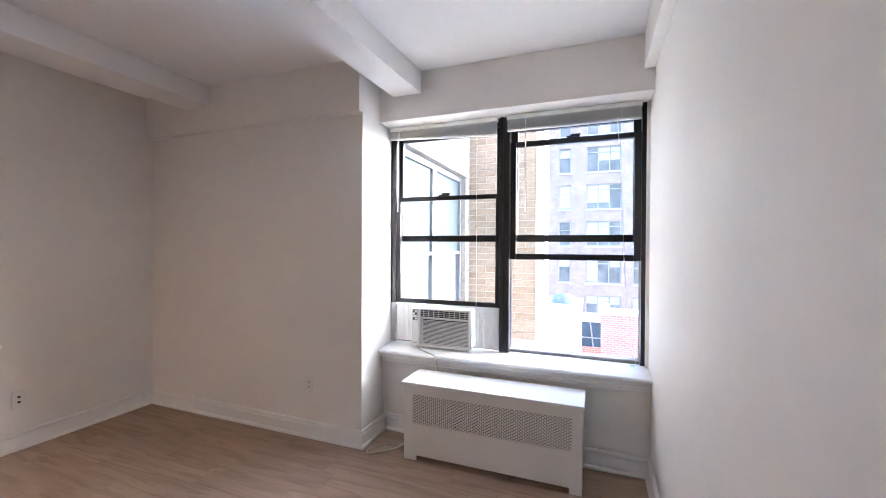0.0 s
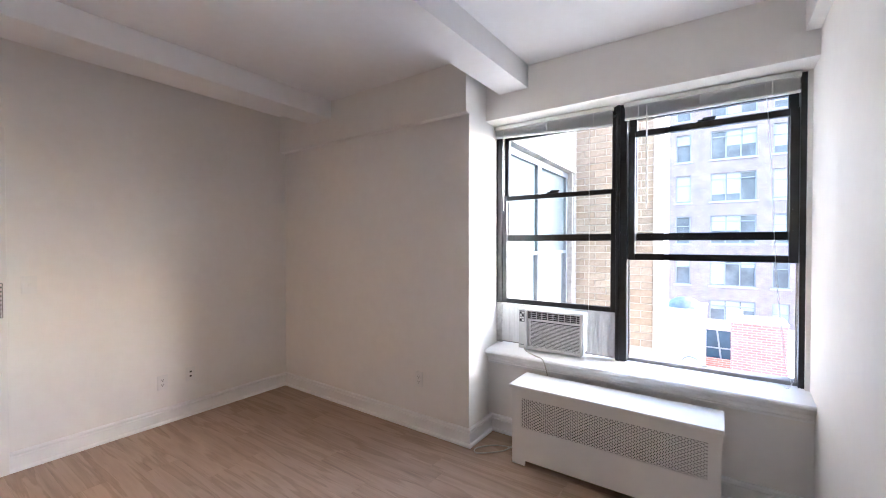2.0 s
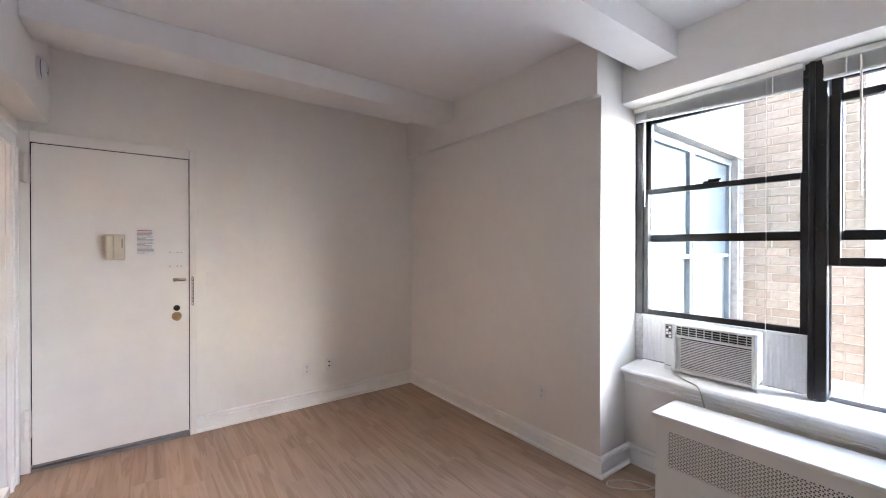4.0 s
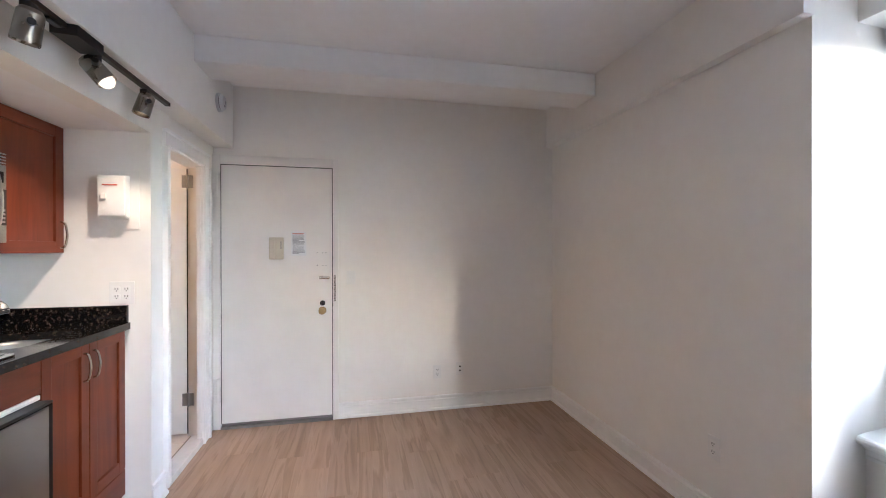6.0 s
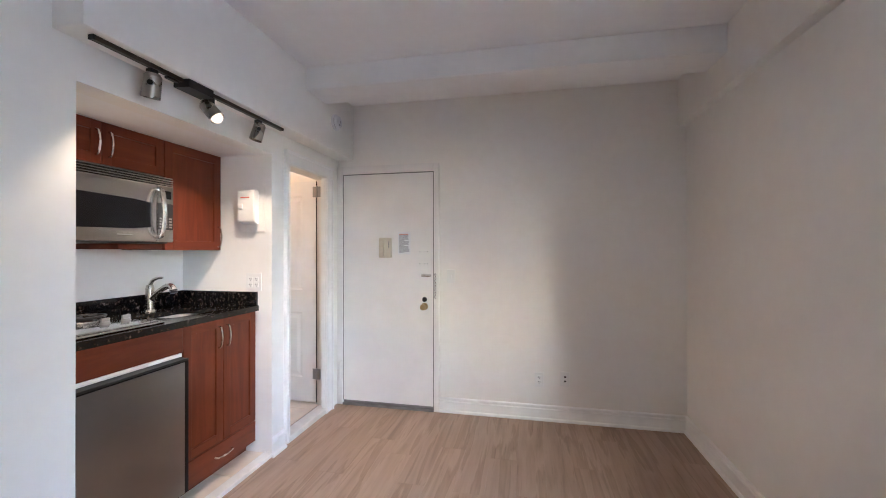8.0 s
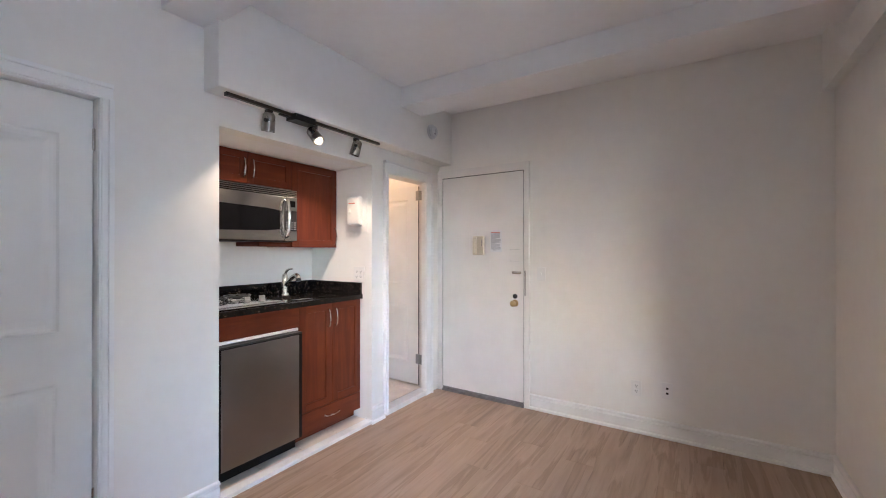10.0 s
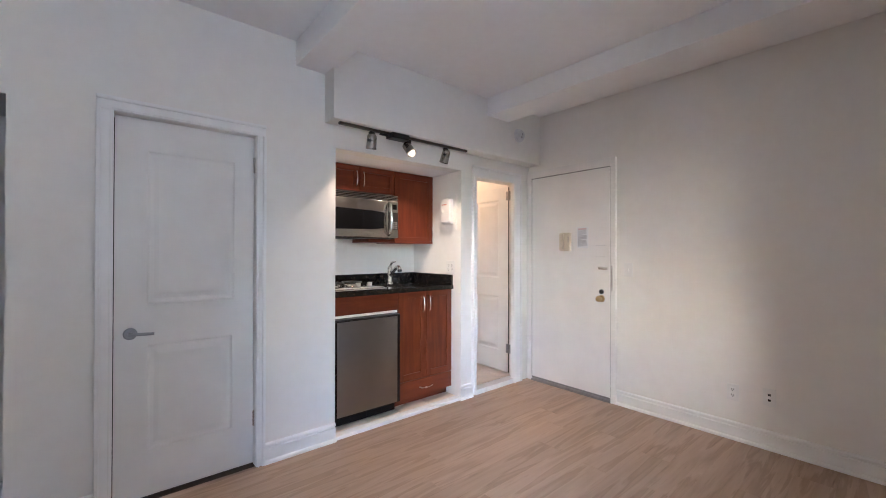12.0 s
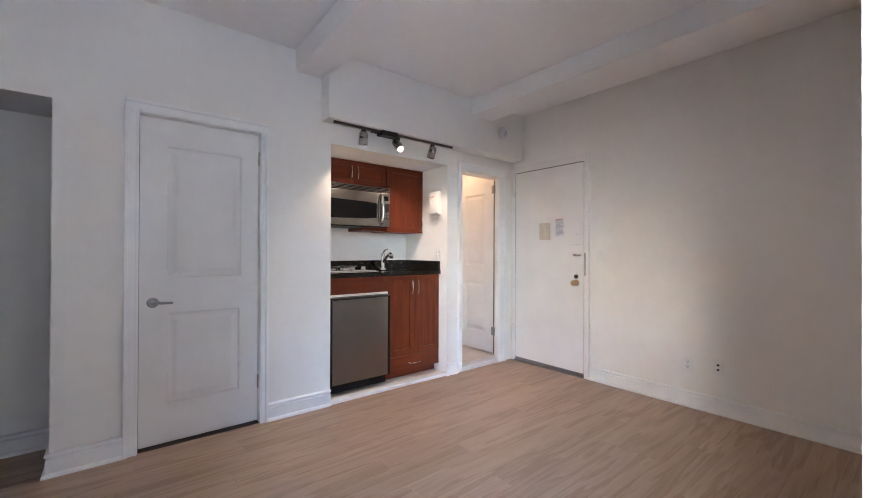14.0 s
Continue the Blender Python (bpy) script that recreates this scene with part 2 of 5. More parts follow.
def cyl(bm, p, q, r, r2=None, n=20, cap=True):
    """A cylinder or cone from point p to point q."""
    p, q = Vector(p), Vector(q)
    m = Matrix.Translation((p + q) / 2) @ (q - p).to_track_quat('Z', 'Y').to_matrix().to_4x4()
    bmesh.ops.create_cone(bm, cap_ends=cap, segments=n, radius1=r, radius2=r if r2 is None else r2, depth=(q - p).length, matrix=m)
    return bm


def tube(bm, pts, r, n=8, steps=8):
    """A round tube along a smooth line through pts."""
    P = [Vector(p) for p in pts]
    line = []
    for i in range(len(P) - 1):
        a, b, c, d = P[max(i - 1, 0)], P[i], P[i + 1], P[min(i + 2, len(P) - 1)]
        for s in range(steps):
            t = s / steps
            line.append(0.5 * ((2 * b) + (c - a) * t + (2 * a - 5 * b + 4 * c - d) * t * t + (3 * b - a - 3 * c + d) * t ** 3))
    line.append(P[-1])
    rings = []
    side = None
    for i, p in enumerate(line):
        d = (line[min(i + 1, len(line) - 1)] - line[max(i - 1, 0)]).normalized()
        if side is None:
            side = d.orthogonal().normalized()
        side = (side - d * side.dot(d)).normalized()
        up = d.cross(side)
        rr = r(i / (len(line) - 1)) if callable(r) else r
        rings.append([bm.verts.new(p + (side * math.cos(2 * math.pi * j / n) + up * math.sin(2 * math.pi * j / n)) * rr) for j in range(n)])
    for a, b in zip(rings, rings[1:]):
        for j in range(n):
            bm.faces.new((a[j], a[(j + 1) % n], b[(j + 1) % n], b[j]))
    bm.faces.new(rings[0][::-1]), bm.faces.new(rings[-1])
    return bm


def extrude(bm, outline, axis, a, b):
    """A prism: a closed outline in the plane across axis (0 x, 1 y, 2 z), from a to b along it."""
    def at(u, v, w):
        return ((w, u, v), (u, w, v), (u, v, w))[axis]
    A = [bm.verts.new(at(u, v, a)) for u, v in outline]
    B = [bm.verts.new(at(u, v, b)) for u, v in outline]
    n = len(outline)
    for i in range(n):
        bm.faces.new((A[i], A[(i + 1) % n], B[(i + 1) % n], B[i]))
    bm.faces.new(A[::-1]), bm.faces.new(B)
    return bm


def mesh_of(name, bm, material, at=(0, 0, 0), smooth=False):
    bmesh.ops.recalc_face_normals(bm, faces=bm.faces)
    if any(at):
        bmesh.ops.translate(bm, verts=bm.verts, vec=-Vector(at))
    me = bpy.data.meshes.new(name)
    bm.to_mesh(me)
    bm.free()
    me.materials.append(material)
    if smooth:
        me.polygons.foreach_set("use_smooth", [True] * len(me.polygons))
        me.set_sharp_from_angle(angle=radians(35))
    return me


def thing(name, at, label, category, group="", kind=""):
    """An Empty at a thing's base; its parts are built in world coordinates."""
    ob = new(name)
    ob.empty_display_size = 0.1
    ob.location = at
    ORIGIN[ob.name] = Vector(at)
    return tagged(ob, label, category, group, kind)


def part(name, bm, material, parent, label="", smooth=False):
    at = ORIGIN[parent.name]
    ob = new(name, mesh_of(name, bm, material, at, smooth))
    ob.parent = parent
    ORIGIN[ob.name] = at
    return tagged(ob, label)


def solid(name, bm, material, label="", category="", kind="", group="", smooth=False):
    """A top-level thing of one mesh."""
    lo = Vector((min(v.co.x for v in bm.verts) + max(v.co.x for v in bm.verts), min(v.co.y for v in bm.verts) + max(v.co.y for v in bm.verts), 0)) / 2
    lo.z = min(v.co.z for v in bm.verts)
    ob = new(name, mesh_of(name, bm, material, lo, smooth))
    ob.location = lo
    ORIGIN[ob.name] = lo
    return tagged(ob, label, category, group, kind)


def structure(name, bm, material, label, category="wall"):
    ob = new(name, mesh_of(name, bm, material))
    ORIGIN[ob.name] = Vector((0, 0, 0))
    return tagged(ob, label, category, kind="structure")


def pierced(bm, axis, f0, f1, u0, u1, z0, z1, holes):
    """A wall slab between f0 and f1 across axis, from u0 to u1, with openings (ua, ub, za, zb)."""
    def put(a, b, c, d):
        if b - a > 1e-4 and d - c > 1e-4:
            if axis == 1:
                box(bm, a, b, f0, f1, c, d)
            else:
                box(bm, f0, f1, a, b, c, d)
    u = u0
    for ua, ub, za, zb in sorted(holes):
        put(u, ua, z0, z1)
        put(ua, ub, z0, za)
        put(ua, ub, zb, z1)
        u = ub
    put(u, u1, z0, z1)
    return bm


# ---------------------------------------------------------------- plan (metres)
XW, XE = -3.385, 0.680           # door wall, wall beside the window
YS, YP, YN, YH = 0.055, 2.963, 3.30, 3.245  # kitchen wall, pier face, wall under and above the window
ZC, ZB = 2.722, 2.560            # ceiling, underside of the beams
KX0, KX1, KB, KT = -2.404, -1.196, -0.668, 2.062     # kitchen recess
BX0, BX1, BT = -3.200, -2.588, 2.024                 # bathroom opening
CX0, CX1, CT = -0.672, 0.013, 2.045                  # closet opening
HX = 0.388                                           # edge of the side passage
TH = 0.12

# floor, ceilings
floor_ob = structure("floor", boxed(XW - 0.3, 1.6, -1.8, YN + 0.4, -0.2, -0.006), SUB, "grey-brown oak-look plank floor", "floor")
structure("ceiling", boxed(XW, XE, YS, YN, ZC, ZC + 0.15), CEIL, "white painted plaster ceiling", "ceiling")

# walls
structure("wall_west", pierced(bmesh.new(), 0, XW - 0.14, XW, -1.8, 3.7, 0, 2.9, [(0.112, 0.968, 0, 2.092)]), WALL, "white painted wall round the entry door")
# added backing, unseen: keeps sky out of the door gap, near-black as shade
structure("door_gap_backing", boxed(XW - 0.30, XW - 0.20, -0.5, 1.6, 0, 2.9), SHADEIN, "near-black backing added behind the entry door to darken its gap")
structure("wall_south", pierced(bmesh.new(), 1, YS - TH, YS, XW, XE, 0, 2.9,
          [(BX0, BX1, 0, BT), (KX0, KX1, 0, KT), (CX0, CX1, 0, CT), (HX, XE, 0, 2.038)]), WALL, "white painted wall with closet, kitchen recess and bathroom opening")
structure("wall_east", boxed(XE, XE + 0.14, YS - TH, 3.7, 0, 2.9), WALL, "white painted wall beside the window")
structure("wall_north_pier", extrude(bmesh.new(), [(XW, YP), (-1.185, YP), (-1.226, 3.47), (-1.226, 3.62), (XW, 3.62)], 2, 0, 2.9), WALL, "white painted pier projecting beside the window")
north = boxed(-1.226, XE, YN, 3.60, 0, 0.612)
box(north, -1.226, XE, YH, 3.60, 2.381, 2.9)
box(north, 0.660, XE, 3.44, 3.60, 0.612, 2.381)
structure("wall_north", north, WALL, "white painted wall below and above the window")
structure("pier_soffit", boxed(XW, -1.175, YP - 0.058, YP, 2.362, ZC), WALL, "white plaster band along the top of the pier", "soffit")
structure("east_soffit", boxed(XE - 0.058, XE, YS, YH, 2.512, ZC), WALL, "narrow white plaster band along the wall top", "soffit")
structure("kitchen_soffit", boxed(XW, -1.114, YS, 0.202, 2.222, ZC, bevel=0.006), WALL, "white boxed soffit above the kitchen recess", "soffit")
structure("beam_1", extrude(bmesh.new(), [(-1.138, YS), (-0.914, YS), (-0.863, YH), (-1.091, YH)], 2, ZB, ZC), CEIL, "white plastered ceiling beam", "beam")
structure("beam_2", boxed(-2.878, -2.592, 0.202, YP - 0.058, ZB, ZC, bevel=0.006), CEIL, "white plastered ceiling beam", "beam")

# kitchen recess
structure("recess_wall_back", boxed(KX0 - 0.12, KX1 + 0.12, KB - 0.1, KB, 0, 2.3), WALL, "white wall behind the kitchenette")
structure("recess_wall_west", boxed(KX0 - 0.11, KX0, KB, YS - TH, 0, 2.3), WALL, "white side wall of the kitchenette")
structure("recess_wall_east", boxed(KX1, KX1 + 0.11, KB, YS - TH, 0, 2.3), WALL, "white side wall of the kitchenette")
structure("recess_ceiling", boxed(KX0, KX1, KB, YS - TH, KT, KT + 0.1), CEIL, "white ceiling of the kitchen recess", "ceiling")
kfloor = structure("kitchen_floor", boxed(KX0, KX1, KB, YS - 0.058, -0.006, 0.014), GROUT, "cream tiled kitchen floor", "floor")
structure("kitchen_saddle", boxed(KX0 - 0.004, KX1 + 0.004, YS - 0.055, YS + 0.012, -0.006, 0.026, bevel=0.005), MARBLE, "white marble threshold at the kitchen recess", "threshold")

# bathroom behind its opening
structure("bath_wall", pierced(bmesh.new(), 1, -1.7, -1.6, XW, KX0, 0, 2.6, []), WALL, "warm-lit bathroom wall")
structure("bath_wall_east", boxed(KX0 - 0.11, KX0, -1.6, KB, 0, 2.5), WALL, "bathroom side wall")
structure("bath_ceiling", boxed(XW, KX0 - 0.11, -1.6, YS - TH, 2.4, 2.5), CEIL, "bathroom ceiling", "ceiling")
bfloor = structure("bath_floor", boxed(XW, KX0 - 0.11, -1.6, YS - 0.09, -0.006, 0.036), GROUT, "beige tiled bathroom floor", "floor")
structure("bath_saddle", boxed(BX0 - 0.01, BX1 + 0.01, YS - 0.088, YS + 0.012, -0.006, 0.044, bevel=0.006), MARBLE, "white marble threshold at the bathroom", "threshold")

# side passage
structure("passage_wall", boxed(HX - 0.1, 1.5, -0.50, -0.40, 0, 2.4), WALL, "shaded white wall of the side passage")
structure("passage_wall_west", boxed(HX - 0.1, HX, -0.40, YS - TH, 0, 2.4), WALL, "side wall of the passage")
structure("passage_wall_east", boxed(1.4, 1.5, -0.40, YS - TH, 0, 2.4), WALL, "end wall of the passage")
structure("passage_wall_north", boxed(XE, 1.5, YS - TH, YS, 0, 2.4), WALL, "wall of the passage")
structure("passage_ceiling", boxed(HX, 1.4, -0.40, YS - TH, 2.038, 2.2), CEIL, "low ceiling of the side passage", "ceiling")

# closet back, unseen behind its door; the near-black colour stands for shade
structure("closet_shade_wall", boxed(-0.80, 0.16, -0.35, -0.30, 0, 2.3), SHADEIN, "unseen closet back, coloured near-black as shade")


# baseboards: a tall flat board with two beads on top and a shoe moulding
def base_outline(h=0.125):
    return [(0, 0), (0.032, 0), (0.031, 0.010), (0.026, 0.018), (0.016, 0.022), (0.016, h - 0.034), (0.009, h - 0.029), (0.009, h - 0.023), (0.020, h - 0.016), (0.020, h - 0.006), (0.014, h), (0, h)]


def baseboard(face, sign, axis, a, b, mitre=(0, 0)):
    """A run along axis from a to b, standing out from the wall at face by sign; mitred by the given way at its ends."""
    bm = bmesh.new()
    pts = base_outline()
    ends = []
    for w, k in ((a, mitre[0]), (b, mitre[1])):
        ring = []
        for u, v in pts:
            f, s = face + sign * u, w + k * u
            ring.append(bm.verts.new((s, f, v) if axis == 0 else (f, s, v)))
        ends.append(ring)
    n = len(pts)
    for i in range(n):
        bm.faces.new((ends[0][i], ends[0][(i + 1) % n], ends[1][(i + 1) % n], ends[1][i]))
    bm.faces.new(ends[0][::-1]), bm.faces.new(ends[1])
    return structure("baseboard", bm, TRIM, "white moulded wooden baseboard", "baseboard")


baseboard(XW, 1, 1, 1.012, YP, (0, -1))
baseboard(YP, -1, 0, XW, -1.185, (1, 1))
baseboard(-1.187, 1, 1, YP, YN, (-1, -1))
baseboard(YN, -1, 0, -1.205, XE, (1, -1))
baseboard(XE, -1, 1, YS, YN, (0, -1))
baseboard(YS, 1, 0, KX1, -0.722, (0, 0))
baseboard(YS, 1, 0, 0.083, HX, (0, 1))
baseboard(HX, 1, 1, -0.40, YS, (1, 1))
baseboard(YS, 1, 0, -2.536, KX0, (0, 1))
baseboard(-0.40, 1, 0, HX, 1.4, (1, 0))


# ---------------------------------------------------------------- door casings
def casing_profile(bm, axis_fixed, face, sign, run, x0, x1, z0, z1, t=0.02):
    """One flat casing board with a raised outer bead, standing out from a wall."""
    def put(a, b, c, d, e, f, bev):
        if axis_fixed == 1:
            lo, hi = sorted((face + sign * e, face + sign * f))
            box(bm, a, b, lo, hi, c, d, bevel=bev)
        else:
            lo, hi = sorted((face + sign * e, face + sign * f))
            box(bm, lo, hi, a, b, c, d, bevel=bev)
    put(x0, x1, z0, z1, 0.0, t, 0.003)
    if run == "left":
        put(x0 - 0.002, x0 + 0.018, z0, z1, 0.0, t + 0.012, 0.004)
        put(x1 - 0.016, x1 - 0.008, z0, z1, 0.0, t + 0.007, 0.002)
    if run == "right":
        put(x1 - 0.018, x1 + 0.002, z0, z1, 0.0, t + 0.012, 0.004)
        put(x0 + 0.008, x0 + 0.016, z0, z1, 0.0, t + 0.007, 0.002)
    if run == "top":
        put(x0, x1, z1 - 0.018, z1 + 0.002, 0.0, t + 0.012, 0.004)
        put(x0 + 0.06, x1 - 0.06, z0 + 0.008, z0 + 0.016, 0.0, t + 0.007, 0.002)
    return bm


closet_trim = thing("trim_1", (-0.32, YS, 0), "white moulded casing round the closet door", "door casing", kind="structure")
part("casing_left", casing_profile(bmesh.new(), 1, YS, 1, "left", -0.722, CX0, 0, CT), TRIM, closet_trim)
part("casing_right", casing_profile(bmesh.new(), 1, YS, 1, "right", CX1, 0.081, 0, CT), TRIM, closet_trim)
part("casing_head", casing_profile(bmesh.new(), 1, YS, 1, "top", -0.722, 0.081, CT, 2.112), TRIM, closet_trim)
bath_trim = thing("trim_2", (-2.85, YS, 0), "white moulded casing round the bathroom opening", "door casing", kind="structure")
part("casing_left", casing_profile(bmesh.new(), 1, YS, 1, "left", -3.236, -3.122, 0.0, BT), TRIM, bath_trim)
part("casing_right", casing_profile(bmesh.new(), 1, YS, 1, "right", BX1, -2.538, 0.03, BT), TRIM, bath_trim)
part("casing_head", casing_profile(bmesh.new(), 1, YS, 1, "top", -3.236, -2.538, BT, 2.126), TRIM, bath_trim)
part("jamb", boxed(BX0 + 0.001, -3.122, 0.026, YS - 0.001, 0.0, BT - 0.001, bevel=0.002), TRIM, bath_trim)


def panelled_leaf(bm, u0, u1, z0, z1, panels, depth=0.035):
    """A moulded door leaf in the u-z plane, front at w = 0, with raised panels (ua, ub, za, zb). Coordinates (u, w, z)."""
    us = sorted({u0, u1, *[p[0] for p in panels], *[p[1] for p in panels]})
    zs = sorted({z0, z1, *[p[2] for p in panels], *[p[3] for p in panels]})

    def inside(u, z):
        return next((p for p in panels if p[0] <= u <= p[1] and p[2] <= z <= p[3]), None)
    grid = {}

    def vert(u, w, z):
        key = (round(u, 5), round(w, 5), round(z, 5))
        if key not in grid:
            grid[key] = bm.verts.new((u, w, z))
        return grid[key]

    def quad(*c):
        bm.faces.new([vert(*p) for p in c])
    for i in range(len(us) - 1):
        for j in range(len(zs) - 1):
            a, b, c, d = us[i], us[i + 1], zs[j], zs[j + 1]
            if not inside((a + b) / 2, (c + d) / 2):
                quad((a, 0, c), (b, 0, c), (b, 0, d), (a, 0, d))
    for ua, ub, za, zb in panels:
        loops = [(0.0, 0.0), (0.008, 0.007), (0.016, 0.009), (0.030, 0.008), (0.052, 0.002), (0.058, 0.0015)]
        rings = [[(ua + e, -w, za + e), (ub - e, -w, za + e), (ub - e, -w, zb - e), (ua + e, -w, zb - e)] for e, w in loops]
        for r, s in zip(rings, rings[1:]):
            for k in range(4):
                quad(r[k], r[(k + 1) % 4], s[(k + 1) % 4], s[k])
        quad(*rings[-1])
    for a, b in ((u0, u1),):
        quad((a, -depth, z0), (b, -depth, z0), (b, -depth, z1), (a, -depth, z1))
    bu = [(u, 0, z0) for u in us]
    tu = [(u, 0, z1) for u in us]
    lz = [(u0, 0, z) for z in zs]
    rz = [(u1, 0, z) for z in zs]
    for line, far in ((bu, [(u1, -depth, z0), (u0, -depth, z0)]), (tu, [(u1, -depth, z1), (u0, -depth, z1)]), (lz, [(u0, -depth, z1), (u0, -depth, z0)]), (rz, [(u1, -depth, z1), (u1, -depth, z0)])):
        quad(*line, *far)
    return bm


def moved(bm, m):
    bmesh.ops.transform(bm, matrix=m, verts=bm.verts)
    return bm


def hinge(bm, p, h=0.09, r=0.0065):
    x, y, z = p
    for i in range(3):
        cyl(bm, (x, y, z + i * h / 3 + 0.001), (x, y, z + (i + 1) * h / 3 - 0.001), r, n=12)
    cyl(bm, (x, y, z - 0.004), (x, y, z + h + 0.004), r * 0.7, n=10)
    return bm


# closet door
door_c = thing("door_1", (-0.32, 0.017, 0.0), "closed white two-panel closet door with a lever handle", "door", kind="structure")
leaf = panelled_leaf(bmesh.new(), CX0 + 0.006, CX1 - 0.005, 0.012, CT - 0.006, [(-0.557, -0.130, 1.042, 1.870), (-0.548, -0.132, 0.258, 0.822)])
leaf_c = part("leaf", moved(leaf, Matrix.Translation((0, 0.019, 0))), DOORP, door_c)
lv = bmesh.new()
cyl(lv, (-0.059, 0.019, 0.893), (-0.059, 0.028, 0.893), 0.031, n=28)
cyl(lv, (-0.059, 0.028, 0.893), (-0.059, 0.033, 0.893), 0.031, 0.024, n=28)
cyl(lv, (-0.059, 0.033, 0.893), (-0.059, 0.062, 0.893), 0.011, n=18)
tube(lv, [(-0.051, 0.062, 0.894), (-0.077, 0.066, 0.894), (-0.117, 0.066, 0.891), (-0.159, 0.062, 0.889)], lambda t: 0.0105 - 0.003 * t, n=12)
part("lever_handle", lv, SATIN, leaf_c, "satin nickel lever handle", smooth=True)
part("latch_plate", boxed(CX1 - 0.006, CX1 - 0.003, 0.006, 0.0215, 0.86, 0.92), NICKEL, leaf_c)
for z in (0.245, 1.822):
    part("hinge", hinge(bmesh.new(), (CX0 + 0.004, 0.026, z)), NICKEL, door_c, "satin nickel hinge", smooth=True)

# bathroom door, standing open into the bathroom
door_b = thing("door_2", (-3.08, 0.0, 0.0), "white two-panel bathroom door standing open", "door", kind="structure")
leaf = panelled_leaf(bmesh.new(), 0.0, 0.62, 0.060, 2.012,
                     [(0.140, 0.48, 1.05, 1.885), (0.140, 0.48, 0.275, 0.852)])
turn_b = Matrix.Translation((-3.194, -0.060, 0)) @ Matrix.Rotation(radians(-91), 4, 'Z')
leaf_b = part("leaf", moved(leaf, turn_b), DOORP, door_b)
for z in (0.262, 1.868):
    hb = hinge(bmesh.new(), (-3.185, -0.053, z), 0.10, 0.0075)
    box(hb, -3.1885, -3.186, -0.051, -0.018, z + 0.004, z + 0.096, bevel=0.0008)
    box(hb, -3.1925, -3.1895, -0.095, -0.057, z + 0.004, z + 0.096, bevel=0.0008)
    part("hinge", hb, SATIN, door_b, "worn steel butt hinge", smooth=True)

# thin black strip stands in for the shadow in the hinge gap
part("hinge_gap_shade", boxed(-3.1995, -3.1915, -0.063, -0.058, 0.060, 2.012), MATTEB, door_b, "dark shadow gap strip at the hinge side")

# entry door in its steel frame
FX = -3.353
frame_e = thing("trim_3", (XW, 0.53, 0), "white painted steel frame of the entry door", "door frame", kind="structure")
part("jamb_left", boxed(XW - 0.14, FX + 0.004, 0.058, 0.114, 0, 2.163, bevel=0.004), STEELDOOR, frame_e)
part("jamb_right", boxed(XW - 0.14, FX + 0.004, 0.966, 1.011, 0, 2.163, bevel=0.004), STEELDOOR, frame_e)
part("frame_head", boxed(XW - 0.14, FX + 0.004, 0.114, 0.966, 2.090, 2.163, bevel=0.004), STEELDOOR, frame_e)
part("threshold", boxed(XW - 0.14, FX + 0.010, 0.114, 0.966, -0.004, 0.020, bevel=0.004), plain("worn_threshold_grey", (0.20, 0.19, 0.185), 0.5, vary=0.2), frame_e, "dark worn metal threshold")
door_e = thing("door_3", (FX, 0.535, 0.03), "closed white steel entry door with locks and papers", "door", kind="structure")
leaf_e = part("leaf", boxed(FX - 0.045, FX, 0.120, 0.960, 0.044, 2.084, bevel=0.003), STEELDOOR, door_e)
part("door_sweep", boxed(FX - 0.03, FX + 0.004, 0.122, 0.958, 0.030, 0.044, bevel=0.002), plain("sweep_grey", (0.22, 0.21, 0.21), 0.4), leaf_e, "grey metal door sweep")
for z in (0.226, 1.832):
    hb = hinge(bmesh.new(), (FX + 0.019, 0.102, z), 0.175, 0.019)
    box(hb, FX + 0.0045, FX + 0.009, 0.074, 0.112, z + 0.01, z + 0.15, bevel=0.001)
    part("hinge", hb, STEELDOOR, door_e, "paint-covered spring hinge", smooth=True)
kb = bmesh.new()
cyl(kb, (FX, 0.883, 0.912), (FX + 0.008, 0.883, 0.912), 0.032, 0.029, n=26)
cyl(kb, (FX + 0.008, 0.883, 0.912), (FX + 0.038, 0.883, 0.912), 0.012, n=18)
bmesh.ops.create_uvsphere(kb, u_segments=22, v_segments=14, radius=0.027, matrix=Matrix.Translation((FX + 0.053, 0.883, 0.912)) @ Matrix.Diagonal((0.8, 1, 1, 1)))
part("door_knob", kb, BRASS, leaf_e, "aged brass door knob", smooth=True)
db = bmesh.new()
cyl(db, (FX, 0.884, 0.973), (FX + 0.012, 0.884, 0.973), 0.022, 0.019, n=24)
cyl(db, (FX + 0.012, 0.884, 0.973), (FX + 0.014, 0.884, 0.973), 0.010, n=16)
part("lock_cylinder", db, BLACKP, leaf_e, "black lock cylinder", smooth=True)
part("slide_bolt", boxed(FX, FX + 0.022, 0.858, 0.942, 1.171, 1.197, bevel=0.008, seg=3), NICKEL, leaf_e, "worn metal slide latch", smooth=True)
ch = bmesh.new()
box(ch, FX + 0.004, FX + 0.009, 0.973, 0.996, 0.990, 1.212, bevel=0.001)
part("strike_strip", ch, STEELDOOR, frame_e, "metal strike strip with a door chain")
for i in range(8):
    z = 1.000 + i * 0.027
    lk = bmesh.new()
    tube(lk, [(FX + 0.014, 0.984 + 0.006 * math.cos(a), z + 0.013 * math.sin(a)) for a in [k * math.pi / 4 for k in range(9)]], 0.0022, n=6, steps=2)
    part("chain_link", lk, BRONZE, frame_e, smooth=True)
hs = bmesh.new()
